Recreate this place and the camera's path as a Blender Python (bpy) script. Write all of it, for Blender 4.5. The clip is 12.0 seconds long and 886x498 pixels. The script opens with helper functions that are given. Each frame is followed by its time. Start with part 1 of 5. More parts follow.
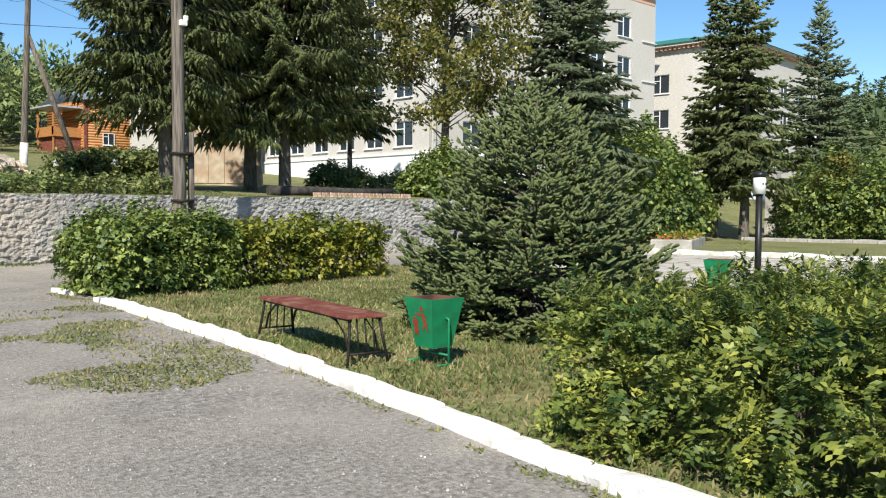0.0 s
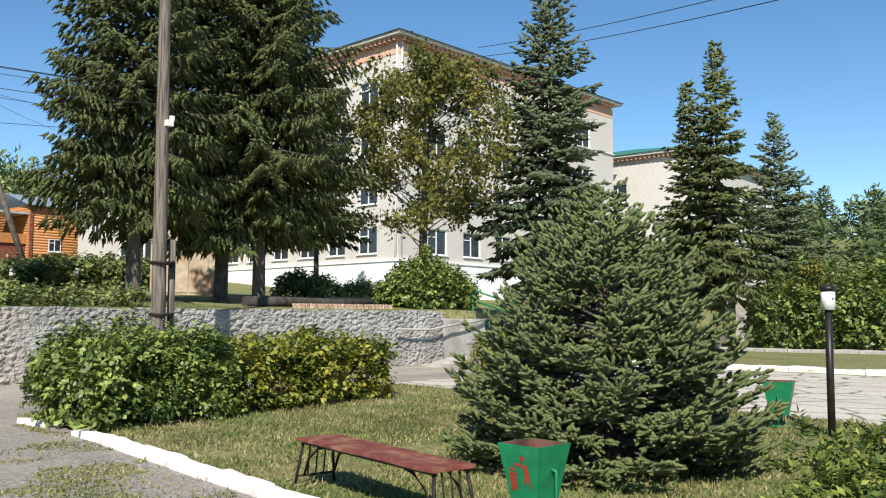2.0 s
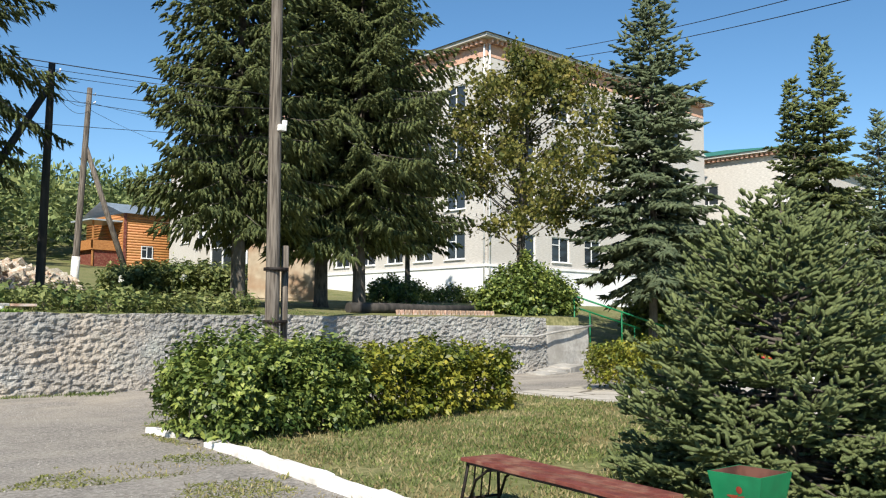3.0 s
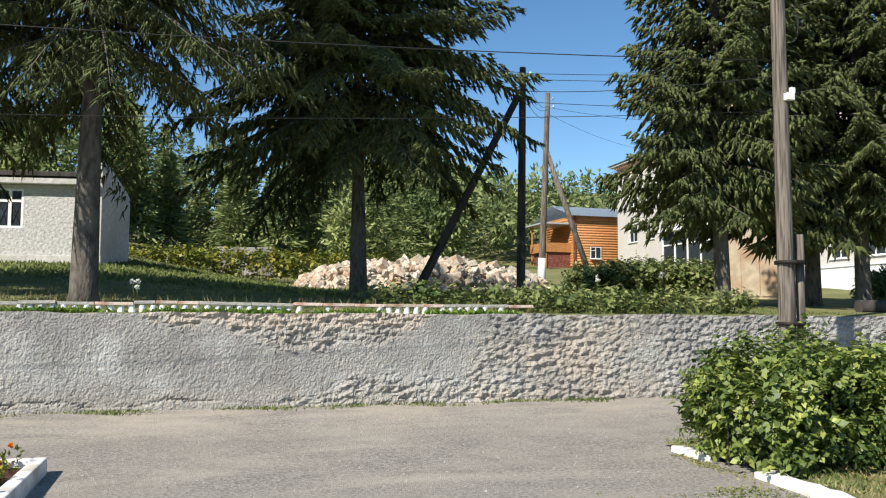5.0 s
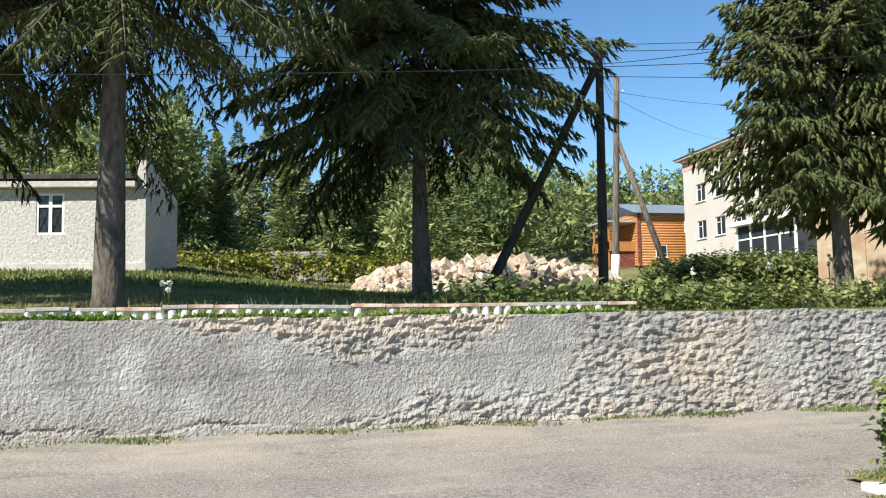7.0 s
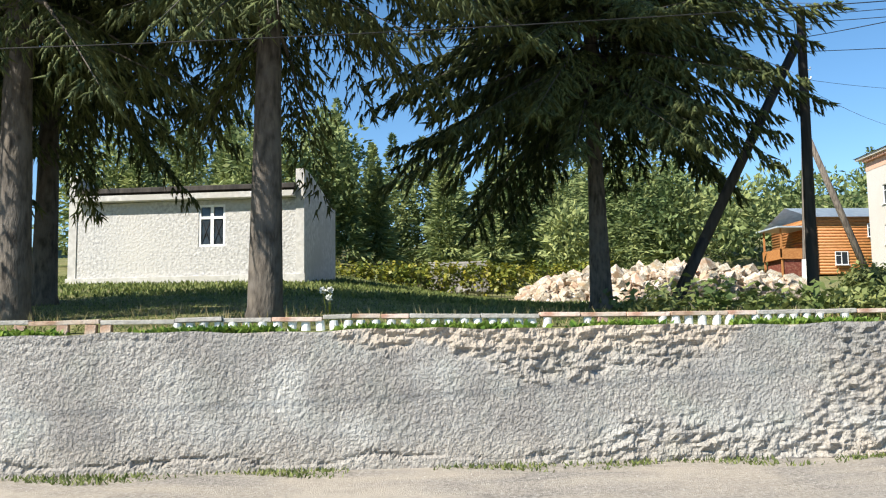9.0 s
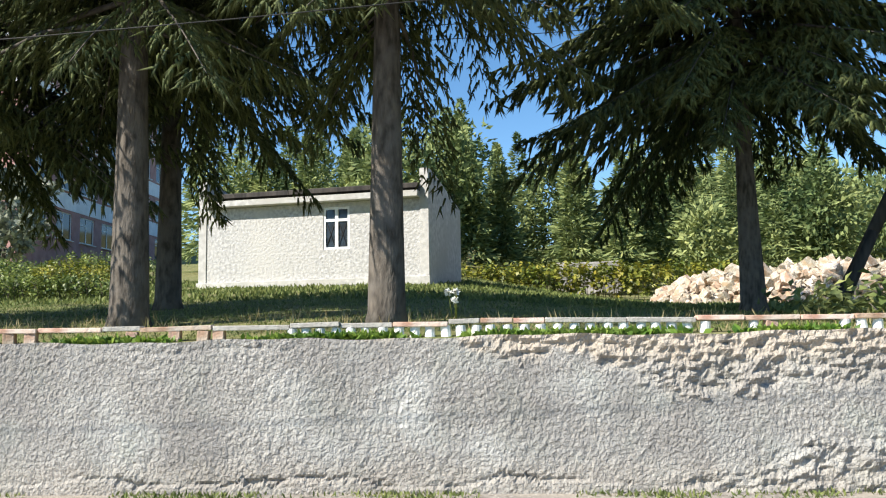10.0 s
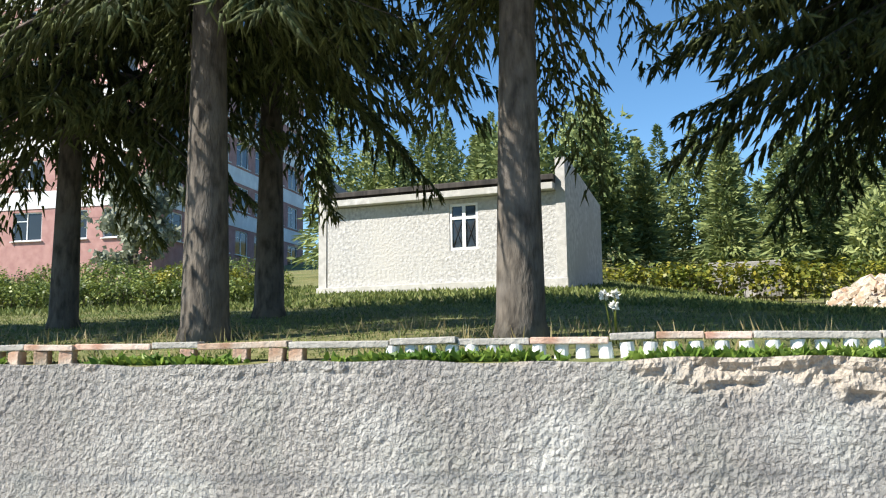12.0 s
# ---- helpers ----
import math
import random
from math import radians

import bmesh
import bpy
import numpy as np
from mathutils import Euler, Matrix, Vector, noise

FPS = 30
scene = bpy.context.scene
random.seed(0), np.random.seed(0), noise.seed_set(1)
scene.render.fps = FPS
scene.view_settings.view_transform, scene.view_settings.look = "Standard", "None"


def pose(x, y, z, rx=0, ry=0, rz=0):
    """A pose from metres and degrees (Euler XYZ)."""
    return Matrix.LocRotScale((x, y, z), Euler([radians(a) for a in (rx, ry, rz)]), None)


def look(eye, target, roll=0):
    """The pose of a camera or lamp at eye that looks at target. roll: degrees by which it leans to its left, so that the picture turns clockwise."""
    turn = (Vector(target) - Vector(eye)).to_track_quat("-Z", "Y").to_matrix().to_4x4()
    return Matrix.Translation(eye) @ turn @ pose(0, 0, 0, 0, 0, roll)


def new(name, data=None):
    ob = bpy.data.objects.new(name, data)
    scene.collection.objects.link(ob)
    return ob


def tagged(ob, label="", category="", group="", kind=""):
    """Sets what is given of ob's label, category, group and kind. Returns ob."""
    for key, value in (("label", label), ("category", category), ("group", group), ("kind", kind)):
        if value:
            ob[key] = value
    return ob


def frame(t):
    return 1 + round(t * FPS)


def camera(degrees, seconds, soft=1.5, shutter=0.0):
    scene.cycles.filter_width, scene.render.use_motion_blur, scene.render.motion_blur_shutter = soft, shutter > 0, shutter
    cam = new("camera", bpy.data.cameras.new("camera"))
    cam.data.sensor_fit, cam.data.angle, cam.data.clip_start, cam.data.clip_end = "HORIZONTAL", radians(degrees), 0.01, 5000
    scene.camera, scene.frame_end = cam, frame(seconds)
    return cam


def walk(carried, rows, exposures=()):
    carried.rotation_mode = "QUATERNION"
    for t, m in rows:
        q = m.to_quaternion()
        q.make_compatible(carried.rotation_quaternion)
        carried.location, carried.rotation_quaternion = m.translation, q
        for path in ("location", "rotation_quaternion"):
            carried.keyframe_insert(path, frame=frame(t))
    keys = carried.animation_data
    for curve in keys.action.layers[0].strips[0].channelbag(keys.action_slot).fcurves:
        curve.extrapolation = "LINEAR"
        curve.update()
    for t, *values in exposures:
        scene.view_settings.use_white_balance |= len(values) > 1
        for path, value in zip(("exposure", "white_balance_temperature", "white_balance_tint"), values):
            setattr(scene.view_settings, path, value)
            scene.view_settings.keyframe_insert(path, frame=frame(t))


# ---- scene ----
import itertools

cam = camera(53.9, 12.0, soft=1.15)
PATH = [
    (0, (0.053, 0.151, 1.565), (1.524, 1.502, 1.474), 0.3),
    (0.5, (0.124, 0.496, 1.578), (1.6, 1.844, 1.496), 0.4),
    (1, (0.198, 0.889, 1.647), (1.683, 2.228, 1.639), 0.5),
    (1.5, (0.242, 1.414, 1.686), (1.751, 2.723, 1.794), 0.5),
    (2, (0.286, 1.916, 1.699), (1.834, 3.173, 1.853), 0.2),
    (2.5, (0.27, 2.41, 1.71), (1.8, 3.687, 1.879), 0.4),
    (3, (0.206, 2.905, 1.74), (1.639, 4.291, 1.905), 0.3),
    (3.5, (0.159, 3.385, 1.773), (1.408, 4.939, 1.93), 0.3),
    (3.7, (0.166, 3.64, 1.758), (1.308, 5.274, 1.919), 0.3),
    (5.3, (0.28, 5.244, 1.807), (0.815, 7.165, 1.961), -0.1),
    (5.5, (0.347, 5.467, 1.816), (0.842, 7.399, 1.97), -0.4),
    (6, (0.466, 6.232, 1.808), (0.885, 8.181, 1.967), -0.3),
    (6.5, (0.531, 6.785, 1.79), (0.976, 8.728, 1.952), -0.9),
    (6.7, (0.555, 7.064, 1.769), (1.024, 9.001, 1.933), -0.8),
    (8.3, (0.606, 8.726, 1.653), (1.109, 10.651, 1.856), -1.2),
    (8.5, (0.554, 8.948, 1.693), (0.974, 10.893, 1.888), -1.2),
    (9, (0.428, 9.421, 1.735), (0.574, 11.405, 1.94), -0.9),
    (9.5, (0.411, 10.019, 1.743), (0.4, 12.006, 1.963), -0.8),
    (10, (0.369, 10.497, 1.784), (0.229, 12.481, 1.999), -0.9),
    (10.5, (0.284, 11.025, 1.82), (0.013, 12.995, 2.03), -0.7),
    (11, (0.249, 11.656, 1.859), (-0.05, 13.622, 2.072), -0.8),
    (11.5, (0.1, 12.387, 1.9), (-0.247, 14.345, 2.113), -0.6),
    (12, (0.015, 13.014, 1.923), (-0.424, 14.952, 2.153), -0.7),
]
walk(cam, [(t, look(eye, target, roll)) for t, eye, target, roll in PATH], exposures=[(0, 0.56, 6900, 8), (4, 0.56, 7000, 9), (5.5, 0.58, 7000, 9), (6.5, 0.76, 7000, 9), (8.5, 0.8, 7000, 9), (9.5, 0.92, 6950, 9), (12, 0.93, 6900, 9)])

# ---------------------------------------------------------------- light
SUN_EL, SUN_AZ = radians(41), math.atan2(-0.83, -0.56)  # azimuth of the sun, from +y towards +x
world = bpy.data.worlds.new("world")
scene.world = world
world.use_nodes = True
wn = world.node_tree.nodes
sky = wn.new("ShaderNodeTexSky")
sky.sky_type = "NISHITA"
sky.sun_disc = False
sky.sun_elevation, sky.sun_rotation = SUN_EL, SUN_AZ
sky.air_density, sky.dust_density, sky.ozone_density = 0.75, 0.0, 1.6
wn["Background"].inputs[1].default_value = 0.115
tint = wn.new("ShaderNodeHueSaturation")
tint.inputs["Hue"].default_value, tint.inputs["Saturation"].default_value = 0.497, 1.22
world.node_tree.links.new(sky.outputs[0], tint.inputs["Color"])
world.node_tree.links.new(tint.outputs[0], wn["Background"].inputs[0])
sun_data = bpy.data.lights.new("sun", "SUN")
sun_data.energy, sun_data.angle, sun_data.color = 4.6, radians(0.53), (1.0, 0.96, 0.90)
sun = new("sun", sun_data)
sun_from = Vector((math.sin(SUN_AZ) * math.cos(SUN_EL), math.cos(SUN_AZ) * math.cos(SUN_EL), math.sin(SUN_EL)))
sun.matrix_world = look(sun_from * 60, (0, 0, 0))


# ---------------------------------------------------------------- materials
def mat(name, low, high, rough=0.85, scale=6.0, detail=6.0, bump=0.0, bump_scale=40.0, stain=None, stain_scale=0.7,
        metal=0.0, island=0.0, each=0.0, tip=None, through_light=0.0, spread=(0.35, 0.65), stretch=(1, 1, 1), specular=0.3, relief=0.02):
    """Two-scale surface: fine grain between low and high, large stains, relief, and a random shade per island or per object."""
    m = bpy.data.materials.new(name)
    m.use_nodes = True
    n, l = m.node_tree.nodes, m.node_tree.links
    b = n["Principled BSDF"]
    b.inputs["Roughness"].default_value, b.inputs["Metallic"].default_value = rough, metal
    b.inputs["Specular IOR Level"].default_value = specular
    co = n.new("ShaderNodeTexCoord")
    mp = n.new("ShaderNodeMapping")
    mp.inputs["Scale"].default_value = stretch
    l.new(co.outputs["Object"], mp.inputs[0])
    fine = n.new("ShaderNodeTexNoise")
    fine.inputs["Scale"].default_value, fine.inputs["Detail"].default_value = scale, detail
    l.new(mp.outputs[0], fine.inputs["Vector"])
    ramp = n.new("ShaderNodeValToRGB")
    ramp.color_ramp.elements[0].position, ramp.color_ramp.elements[1].position = spread
    ramp.color_ramp.elements[0].color, ramp.color_ramp.elements[1].color = (*low, 1), (*high, 1)
    l.new(fine.outputs["Fac"], ramp.inputs[0])
    colour = ramp.outputs[0]
    if stain:
        big = n.new("ShaderNodeTexNoise")
        big.inputs["Scale"].default_value, big.inputs["Detail"].default_value = stain_scale, 5.0
        l.new(co.outputs["Object"], big.inputs["Vector"])
        br = n.new("ShaderNodeValToRGB")
        br.color_ramp.elements[0].position, br.color_ramp.elements[1].position = 0.45, 0.68
        l.new(big.outputs["Fac"], br.inputs[0])
        mx = n.new("ShaderNodeMix")
        mx.data_type = "RGBA"
        l.new(br.outputs[0], mx.inputs[0])
        l.new(colour, mx.inputs[6])
        mx.inputs[7].default_value = (*stain, 1)
        colour = mx.outputs[2]
    for amount, kind, out in ((island, "ShaderNodeNewGeometry", "Random Per Island"), (each, "ShaderNodeObjectInfo", "Random")):
        if amount:
            g = n.new(kind)
            hs = n.new("ShaderNodeHueSaturation")
            rg = n.new("ShaderNodeMapRange")
            rg.inputs[3].default_value, rg.inputs[4].default_value = 1 - amount, 1 + amount
            l.new(g.outputs[out], rg.inputs[0])
            l.new(rg.outputs[0], hs.inputs["Value"])
            rh = n.new("ShaderNodeMapRange")
            rh.inputs[3].default_value, rh.inputs[4].default_value = 0.5 + 0.05 * amount, 0.5 - 0.05 * amount
            l.new(g.outputs[out], rh.inputs[0])
            l.new(rh.outputs[0], hs.inputs["Hue"])
            l.new(colour, hs.inputs["Color"])
            colour = hs.outputs[0]
    if tip:
        at = n.new("ShaderNodeAttribute")
        at.attribute_name = "tip"
        pw = n.new("ShaderNodeMath")
        pw.operation = "MULTIPLY"
        pw.inputs[1].default_value = 0.75
        l.new(at.outputs["Fac"], pw.inputs[0])
        mt = n.new("ShaderNodeMix")
        mt.data_type = "RGBA"
        l.new(pw.outputs[0], mt.inputs[0])
        l.new(colour, mt.inputs[6])
        mt.inputs[7].default_value = (*tip, 1)
        colour = mt.outputs[2]
    l.new(colour, b.inputs["Base Color"])
    if bump:
        rel = n.new("ShaderNodeTexNoise")
        rel.inputs["Scale"].default_value, rel.inputs["Detail"].default_value = bump_scale, 4.0
        l.new(mp.outputs[0], rel.inputs["Vector"])
        bp = n.new("ShaderNodeBump")
        bp.inputs["Strength"].default_value, bp.inputs["Distance"].default_value = bump, relief
        l.new(rel.outputs["Fac"], bp.inputs["Height"])
        l.new(bp.outputs[0], b.inputs["Normal"])
    if through_light:
        tr = n.new("ShaderNodeBsdfTranslucent")
        l.new(colour, tr.inputs["Color"])
        ms = n.new("ShaderNodeMixShader")
        ms.inputs[0].default_value = through_light
        l.new(b.outputs[0], ms.inputs[1])
        l.new(tr.outputs[0], ms.inputs[2])
        l.new(ms.outputs[0], n["Material Output"].inputs[0])
    return m


def glass_mat(name, tint, rough=0.05):
    m = bpy.data.materials.new(name)
    m.use_nodes = True
    b = m.node_tree.nodes["Principled BSDF"]
    b.inputs["Base Color"].default_value = (*tint, 1)
    b.inputs["Roughness"].default_value = rough
    b.inputs["Specular IOR Level"].default_value = 0.5
    return m


def tex(n, l, kind, scale, co, detail=None, stretch=None, distortion=0.0):
    """A noise or voronoi texture on object coordinates, stretched where asked."""
    if stretch:
        mp = n.new("ShaderNodeMapping")
        mp.inputs["Scale"].default_value = stretch
        l.new(co, mp.inputs[0])
        co = mp.outputs[0]
    t = n.new(kind)
    t.inputs["Scale"].default_value = scale
    if detail is not None:
        t.inputs["Detail"].default_value = detail
    if distortion:
        t.inputs["Distortion"].default_value = distortion
    l.new(co, t.inputs["Vector"])
    return t


def ramp_of(n, l, value, a, b, lo=(0, 0, 0), hi=(1, 1, 1)):
    r = n.new("ShaderNodeValToRGB")
    r.color_ramp.elements[0].position, r.color_ramp.elements[1].position = a, b
    r.color_ramp.elements[0].color, r.color_ramp.elements[1].color = (*lo, 1), (*hi, 1)
    l.new(value, r.inputs[0])
    return r.outputs[0]


def mixed(n, l, fac, a, b, kind="MIX"):
    m = n.new("ShaderNodeMix")
    m.data_type, m.blend_type = "RGBA", kind
    for v, k in ((fac, 0), (a, 6), (b, 7)):
        if isinstance(v, tuple):
            m.inputs[k].default_value = (*v, 1)
        elif isinstance(v, float):
            m.inputs[k].default_value = v
        else:
            l.new(v, m.inputs[k])
    return m.outputs[2]


def asphalt():
    """Worn asphalt: aggregate, bleached and sandy patches, streaks of dust, scattered pale chips."""
    m = bpy.data.materials.new("asphalt")
    m.use_nodes = True
    n, l = m.node_tree.nodes, m.node_tree.links
    b = n["Principled BSDF"]
    b.inputs["Roughness"].default_value, b.inputs["Specular IOR Level"].default_value = 0.92, 0.25
    co = n.new("ShaderNodeTexCoord").outputs["Object"]
    grit = tex(n, l, "ShaderNodeTexNoise", 26, co, 12)
    c = ramp_of(n, l, grit.outputs["Fac"], 0.32, 0.68, (0.165, 0.151, 0.134), (0.42, 0.39, 0.352))
    worn = tex(n, l, "ShaderNodeTexNoise", 0.9, co, 7)
    c = mixed(n, l, ramp_of(n, l, worn.outputs["Fac"], 0.42, 0.68), c, mixed(n, l, 0.55, c, (0.40, 0.362, 0.315)))
    dust = tex(n, l, "ShaderNodeTexNoise", 0.55, co, 8, (0.45, 1.6, 1), 0.6)
    c = mixed(n, l, ramp_of(n, l, dust.outputs["Fac"], 0.55, 0.72), c, mixed(n, l, 0.6, c, (0.50, 0.45, 0.385)))
    # sand washed along the foot of the wall
    xyz = n.new("ShaderNodeSeparateXYZ")
    l.new(co, xyz.inputs[0])
    band = n.new("ShaderNodeMapRange")
    band.inputs[1].default_value, band.inputs[2].default_value = 15.6, 18.4
    l.new(xyz.outputs["Y"], band.inputs[0])
    drift = tex(n, l, "ShaderNodeTexNoise", 1.6, co, 8, (0.5, 1.4, 1))
    c = mixed(n, l, mixed(n, l, 1.0, band.outputs[0], ramp_of(n, l, drift.outputs["Fac"], 0.4, 0.6), "MULTIPLY"), c, mixed(n, l, 0.6, c, (0.50, 0.435, 0.355)))
    damp = tex(n, l, "ShaderNodeTexNoise", 2.3, co, 6)
    c = mixed(n, l, ramp_of(n, l, damp.outputs["Fac"], 0.56, 0.74), c, mixed(n, l, 0.35, c, (0.14, 0.128, 0.112)))
    chips = tex(n, l, "ShaderNodeTexVoronoi", 34, co)
    sp = n.new("ShaderNodeSeparateColor")
    l.new(chips.outputs["Color"], sp.inputs[0])
    few = ramp_of(n, l, sp.outputs[0], 0.86, 0.9)
    near = ramp_of(n, l, chips.outputs["Distance"], 0.2, 0.3, (1, 1, 1), (0, 0, 0))
    c = mixed(n, l, mixed(n, l, 1.0, few, near, "MULTIPLY"), c, (0.60, 0.57, 0.52))
    l.new(c, b.inputs["Base Color"])
    bp = n.new("ShaderNodeBump")
    bp.inputs["Strength"].default_value, bp.inputs["Distance"].default_value = 1.0, 0.02
    l.new(tex(n, l, "ShaderNodeTexNoise", 75, co, 4).outputs["Fac"], bp.inputs["Height"])
    l.new(bp.outputs[0], b.inputs["Normal"])
    return m


def wall_render():
    """Old cement render: cool grey with pale and greenish blotches, bare ochre where it has broken off, wormy trowelled relief."""
    m = bpy.data.materials.new("old_cement_render")
    m.use_nodes = True
    n, l = m.node_tree.nodes, m.node_tree.links
    b = n["Principled BSDF"]
    b.inputs["Roughness"].default_value, b.inputs["Specular IOR Level"].default_value = 0.95, 0.2
    co = n.new("ShaderNodeTexCoord").outputs["Object"]
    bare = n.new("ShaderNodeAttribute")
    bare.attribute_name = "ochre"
    fine = tex(n, l, "ShaderNodeTexNoise", 38, co, 9)
    c = ramp_of(n, l, fine.outputs["Fac"], 0.32, 0.68, (0.245, 0.236, 0.22), (0.48, 0.462, 0.43))
    pale = tex(n, l, "ShaderNodeTexNoise", 1.5, co, 7, (0.8, 1, 1.1))
    c = mixed(n, l, ramp_of(n, l, pale.outputs["Fac"], 0.46, 0.66), c, mixed(n, l, 0.5, c, (0.55, 0.56, 0.535)))
    green = tex(n, l, "ShaderNodeTexNoise", 2.2, co, 5)
    c = mixed(n, l, ramp_of(n, l, green.outputs["Fac"], 0.52, 0.7), c, mixed(n, l, 0.35, c, (0.36, 0.40, 0.35)))
    dark = tex(n, l, "ShaderNodeTexNoise", 1.1, co, 8, (1, 1, 0.7))
    c = mixed(n, l, ramp_of(n, l, dark.outputs["Fac"], 0.41, 0.6), c, mixed(n, l, 0.55, c, (0.225, 0.212, 0.20)))
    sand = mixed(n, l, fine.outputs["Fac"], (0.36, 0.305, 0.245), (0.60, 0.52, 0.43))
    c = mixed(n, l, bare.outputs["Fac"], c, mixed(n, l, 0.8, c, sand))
    l.new(c, b.inputs["Base Color"])
    worm = tex(n, l, "ShaderNodeTexNoise", 29, co, 7, (1.1, 1, 1), 0.3)
    small = tex(n, l, "ShaderNodeTexNoise", 75, co, 3)
    add = n.new("ShaderNodeMath")
    add.operation = "MULTIPLY_ADD"
    add.inputs[1].default_value = 0.14
    l.new(small.outputs["Fac"], add.inputs[0])
    l.new(worm.outputs["Fac"], add.inputs[2])
    bp = n.new("ShaderNodeBump")
    bp.inputs["Strength"].default_value, bp.inputs["Distance"].default_value = 1.0, 0.048
    l.new(add.outputs[0], bp.inputs["Height"])
    l.new(bp.outputs[0], b.inputs["Normal"])
    return m


def paving():
    """Old pale concrete paving, crazed by thin dark cracks."""
    m = bpy.data.materials.new("cracked_concrete_paving")
    m.use_nodes = True
    n, l = m.node_tree.nodes, m.node_tree.links
    b = n["Principled BSDF"]
    b.inputs["Roughness"].default_value = 0.9
    co = n.new("ShaderNodeTexCoord").outputs["Object"]
    c = ramp_of(n, l, tex(n, l, "ShaderNodeTexNoise", 14, co, 9).outputs["Fac"], 0.32, 0.68, (0.44, 0.40, 0.345), (0.60, 0.56, 0.49))
    c = mixed(n, l, ramp_of(n, l, tex(n, l, "ShaderNodeTexNoise", 0.7, co, 7).outputs["Fac"], 0.45, 0.7), c, mixed(n, l, 0.5, c, (0.38, 0.34, 0.285)))
    bent = n.new("ShaderNodeMix")
    bent.data_type = "VECTOR"
    bent.inputs[0].default_value = 0.25
    l.new(co, bent.inputs[4])
    l.new(tex(n, l, "ShaderNodeTexNoise", 1.6, co, 5).outputs["Color"], bent.inputs[5])
    v = tex(n, l, "ShaderNodeTexVoronoi", 1.5, bent.outputs[1], None, (1.0, 0.7, 1))
    v.feature = "DISTANCE_TO_EDGE"
    line = ramp_of(n, l, v.outputs["Distance"], 0.015, 0.05, (1, 1, 1), (0, 0, 0))
    c = mixed(n, l, line, c, (0.15, 0.13, 0.095))
    l.new(c, b.inputs["Base Color"])
    return m


ASPHALT = asphalt()
PAVING = paving()
WALL_RENDER = wall_render()
GRASS_SOIL = mat("dry_grass_soil", (0.13, 0.135, 0.05), (0.28, 0.26, 0.12), 0.95, 9, 8, 0.8, 60, stain=(0.12, 0.15, 0.045), stain_scale=0.6)
WHITEWASH = mat("whitewash", (0.72, 0.71, 0.68), (0.86, 0.85, 0.83), 0.8, 14, 8, 0.4, 40, stain=(0.55, 0.51, 0.45), stain_scale=2.2, spread=(0.3, 0.5))
BARK = mat("bark", (0.055, 0.047, 0.04), (0.16, 0.138, 0.115), 0.95, 14, 8, 1.0, 30, stain=(0.145, 0.13, 0.115), stain_scale=3.5, stretch=(1, 1, 0.3))
NEEDLES = mat("spruce_needles", (0.034, 0.052, 0.019), (0.12, 0.155, 0.052), 0.7, 3, 3, 0.8, 160, island=0.55, tip=(0.22, 0.25, 0.085))
NEEDLES_BLUE = mat("blue_spruce_needles", (0.04, 0.062, 0.034), (0.11, 0.14, 0.072), 0.7, 4, 3, 0.5, 120, island=0.4, tip=(0.14, 0.175, 0.09))
NEEDLES_BUSH = mat("young_spruce_needles", (0.055, 0.085, 0.034), (0.19, 0.23, 0.09), 0.65, 9, 3, 0.9, 180, island=0.35, tip=(0.225, 0.275, 0.108))
NEEDLES_FAR = mat("far_conifer_needles", (0.10, 0.155, 0.058), (0.275, 0.325, 0.128), 0.8, 0.25, 3, island=0.45, through_light=0.2)
LEAF = mat("hedge_leaves", (0.085, 0.13, 0.018), (0.30, 0.29, 0.04), 0.5, 1.6, 3, island=0.55, through_light=0.22, specular=0.45)
LEAF_DARK = mat("dark_shrub_leaves", (0.065, 0.115, 0.025), (0.225, 0.285, 0.068), 0.5, 1.6, 3, island=0.55, through_light=0.2, specular=0.5)
LEAF_WEED = mat("weed_clump_leaves", (0.10, 0.15, 0.045), (0.26, 0.29, 0.11), 0.6, 1.6, 3, island=0.5, through_light=0.25)
LEAF_ROWAN = mat("rowan_leaves", (0.05, 0.092, 0.02), (0.25, 0.285, 0.06), 0.5, 3.0, 3, island=0.55, through_light=0.22)
LEAF_BIRCH = mat("birch_leaves", (0.075, 0.10, 0.024), (0.27, 0.25, 0.065), 0.5, 1.5, 3, island=0.45, through_light=0.35)
WOOD_POLE = mat("weathered_pole_wood", (0.08, 0.067, 0.056), (0.205, 0.178, 0.15), 0.92, 30, 8, 0.9, 30, stretch=(1, 1, 0.05), spread=(0.4, 0.6))
WOOD_DARK = mat("tarred_wood", (0.03, 0.028, 0.026), (0.08, 0.07, 0.062), 0.85, 7, 8, 0.6, 25, stretch=(1, 1, 0.1))
BENCH_WOOD = mat("red_brown_painted_boards", (0.13, 0.035, 0.028), (0.21, 0.06, 0.045), 0.6, 8, 8, 0.3, 30, stain=(0.27, 0.13, 0.09), stain_scale=6, each=0.15)
IRON = mat("black_iron", (0.012, 0.011, 0.011), (0.04, 0.03, 0.026), 0.6, 20, 6, 0.2, 50, metal=0.3)
GREEN_PAINT = mat("green_painted_steel", (0.005, 0.17, 0.07), (0.012, 0.24, 0.10), 0.45, 3, 5, 0.1, 12, stain=(0.01, 0.15, 0.065), stain_scale=7)
RED_PAINT = mat("red_brown_paint", (0.22, 0.035, 0.02), (0.30, 0.06, 0.03), 0.6, 12, 6)
RUST = mat("rusty_inside", (0.07, 0.03, 0.022), (0.16, 0.07, 0.05), 0.9, 9, 7)
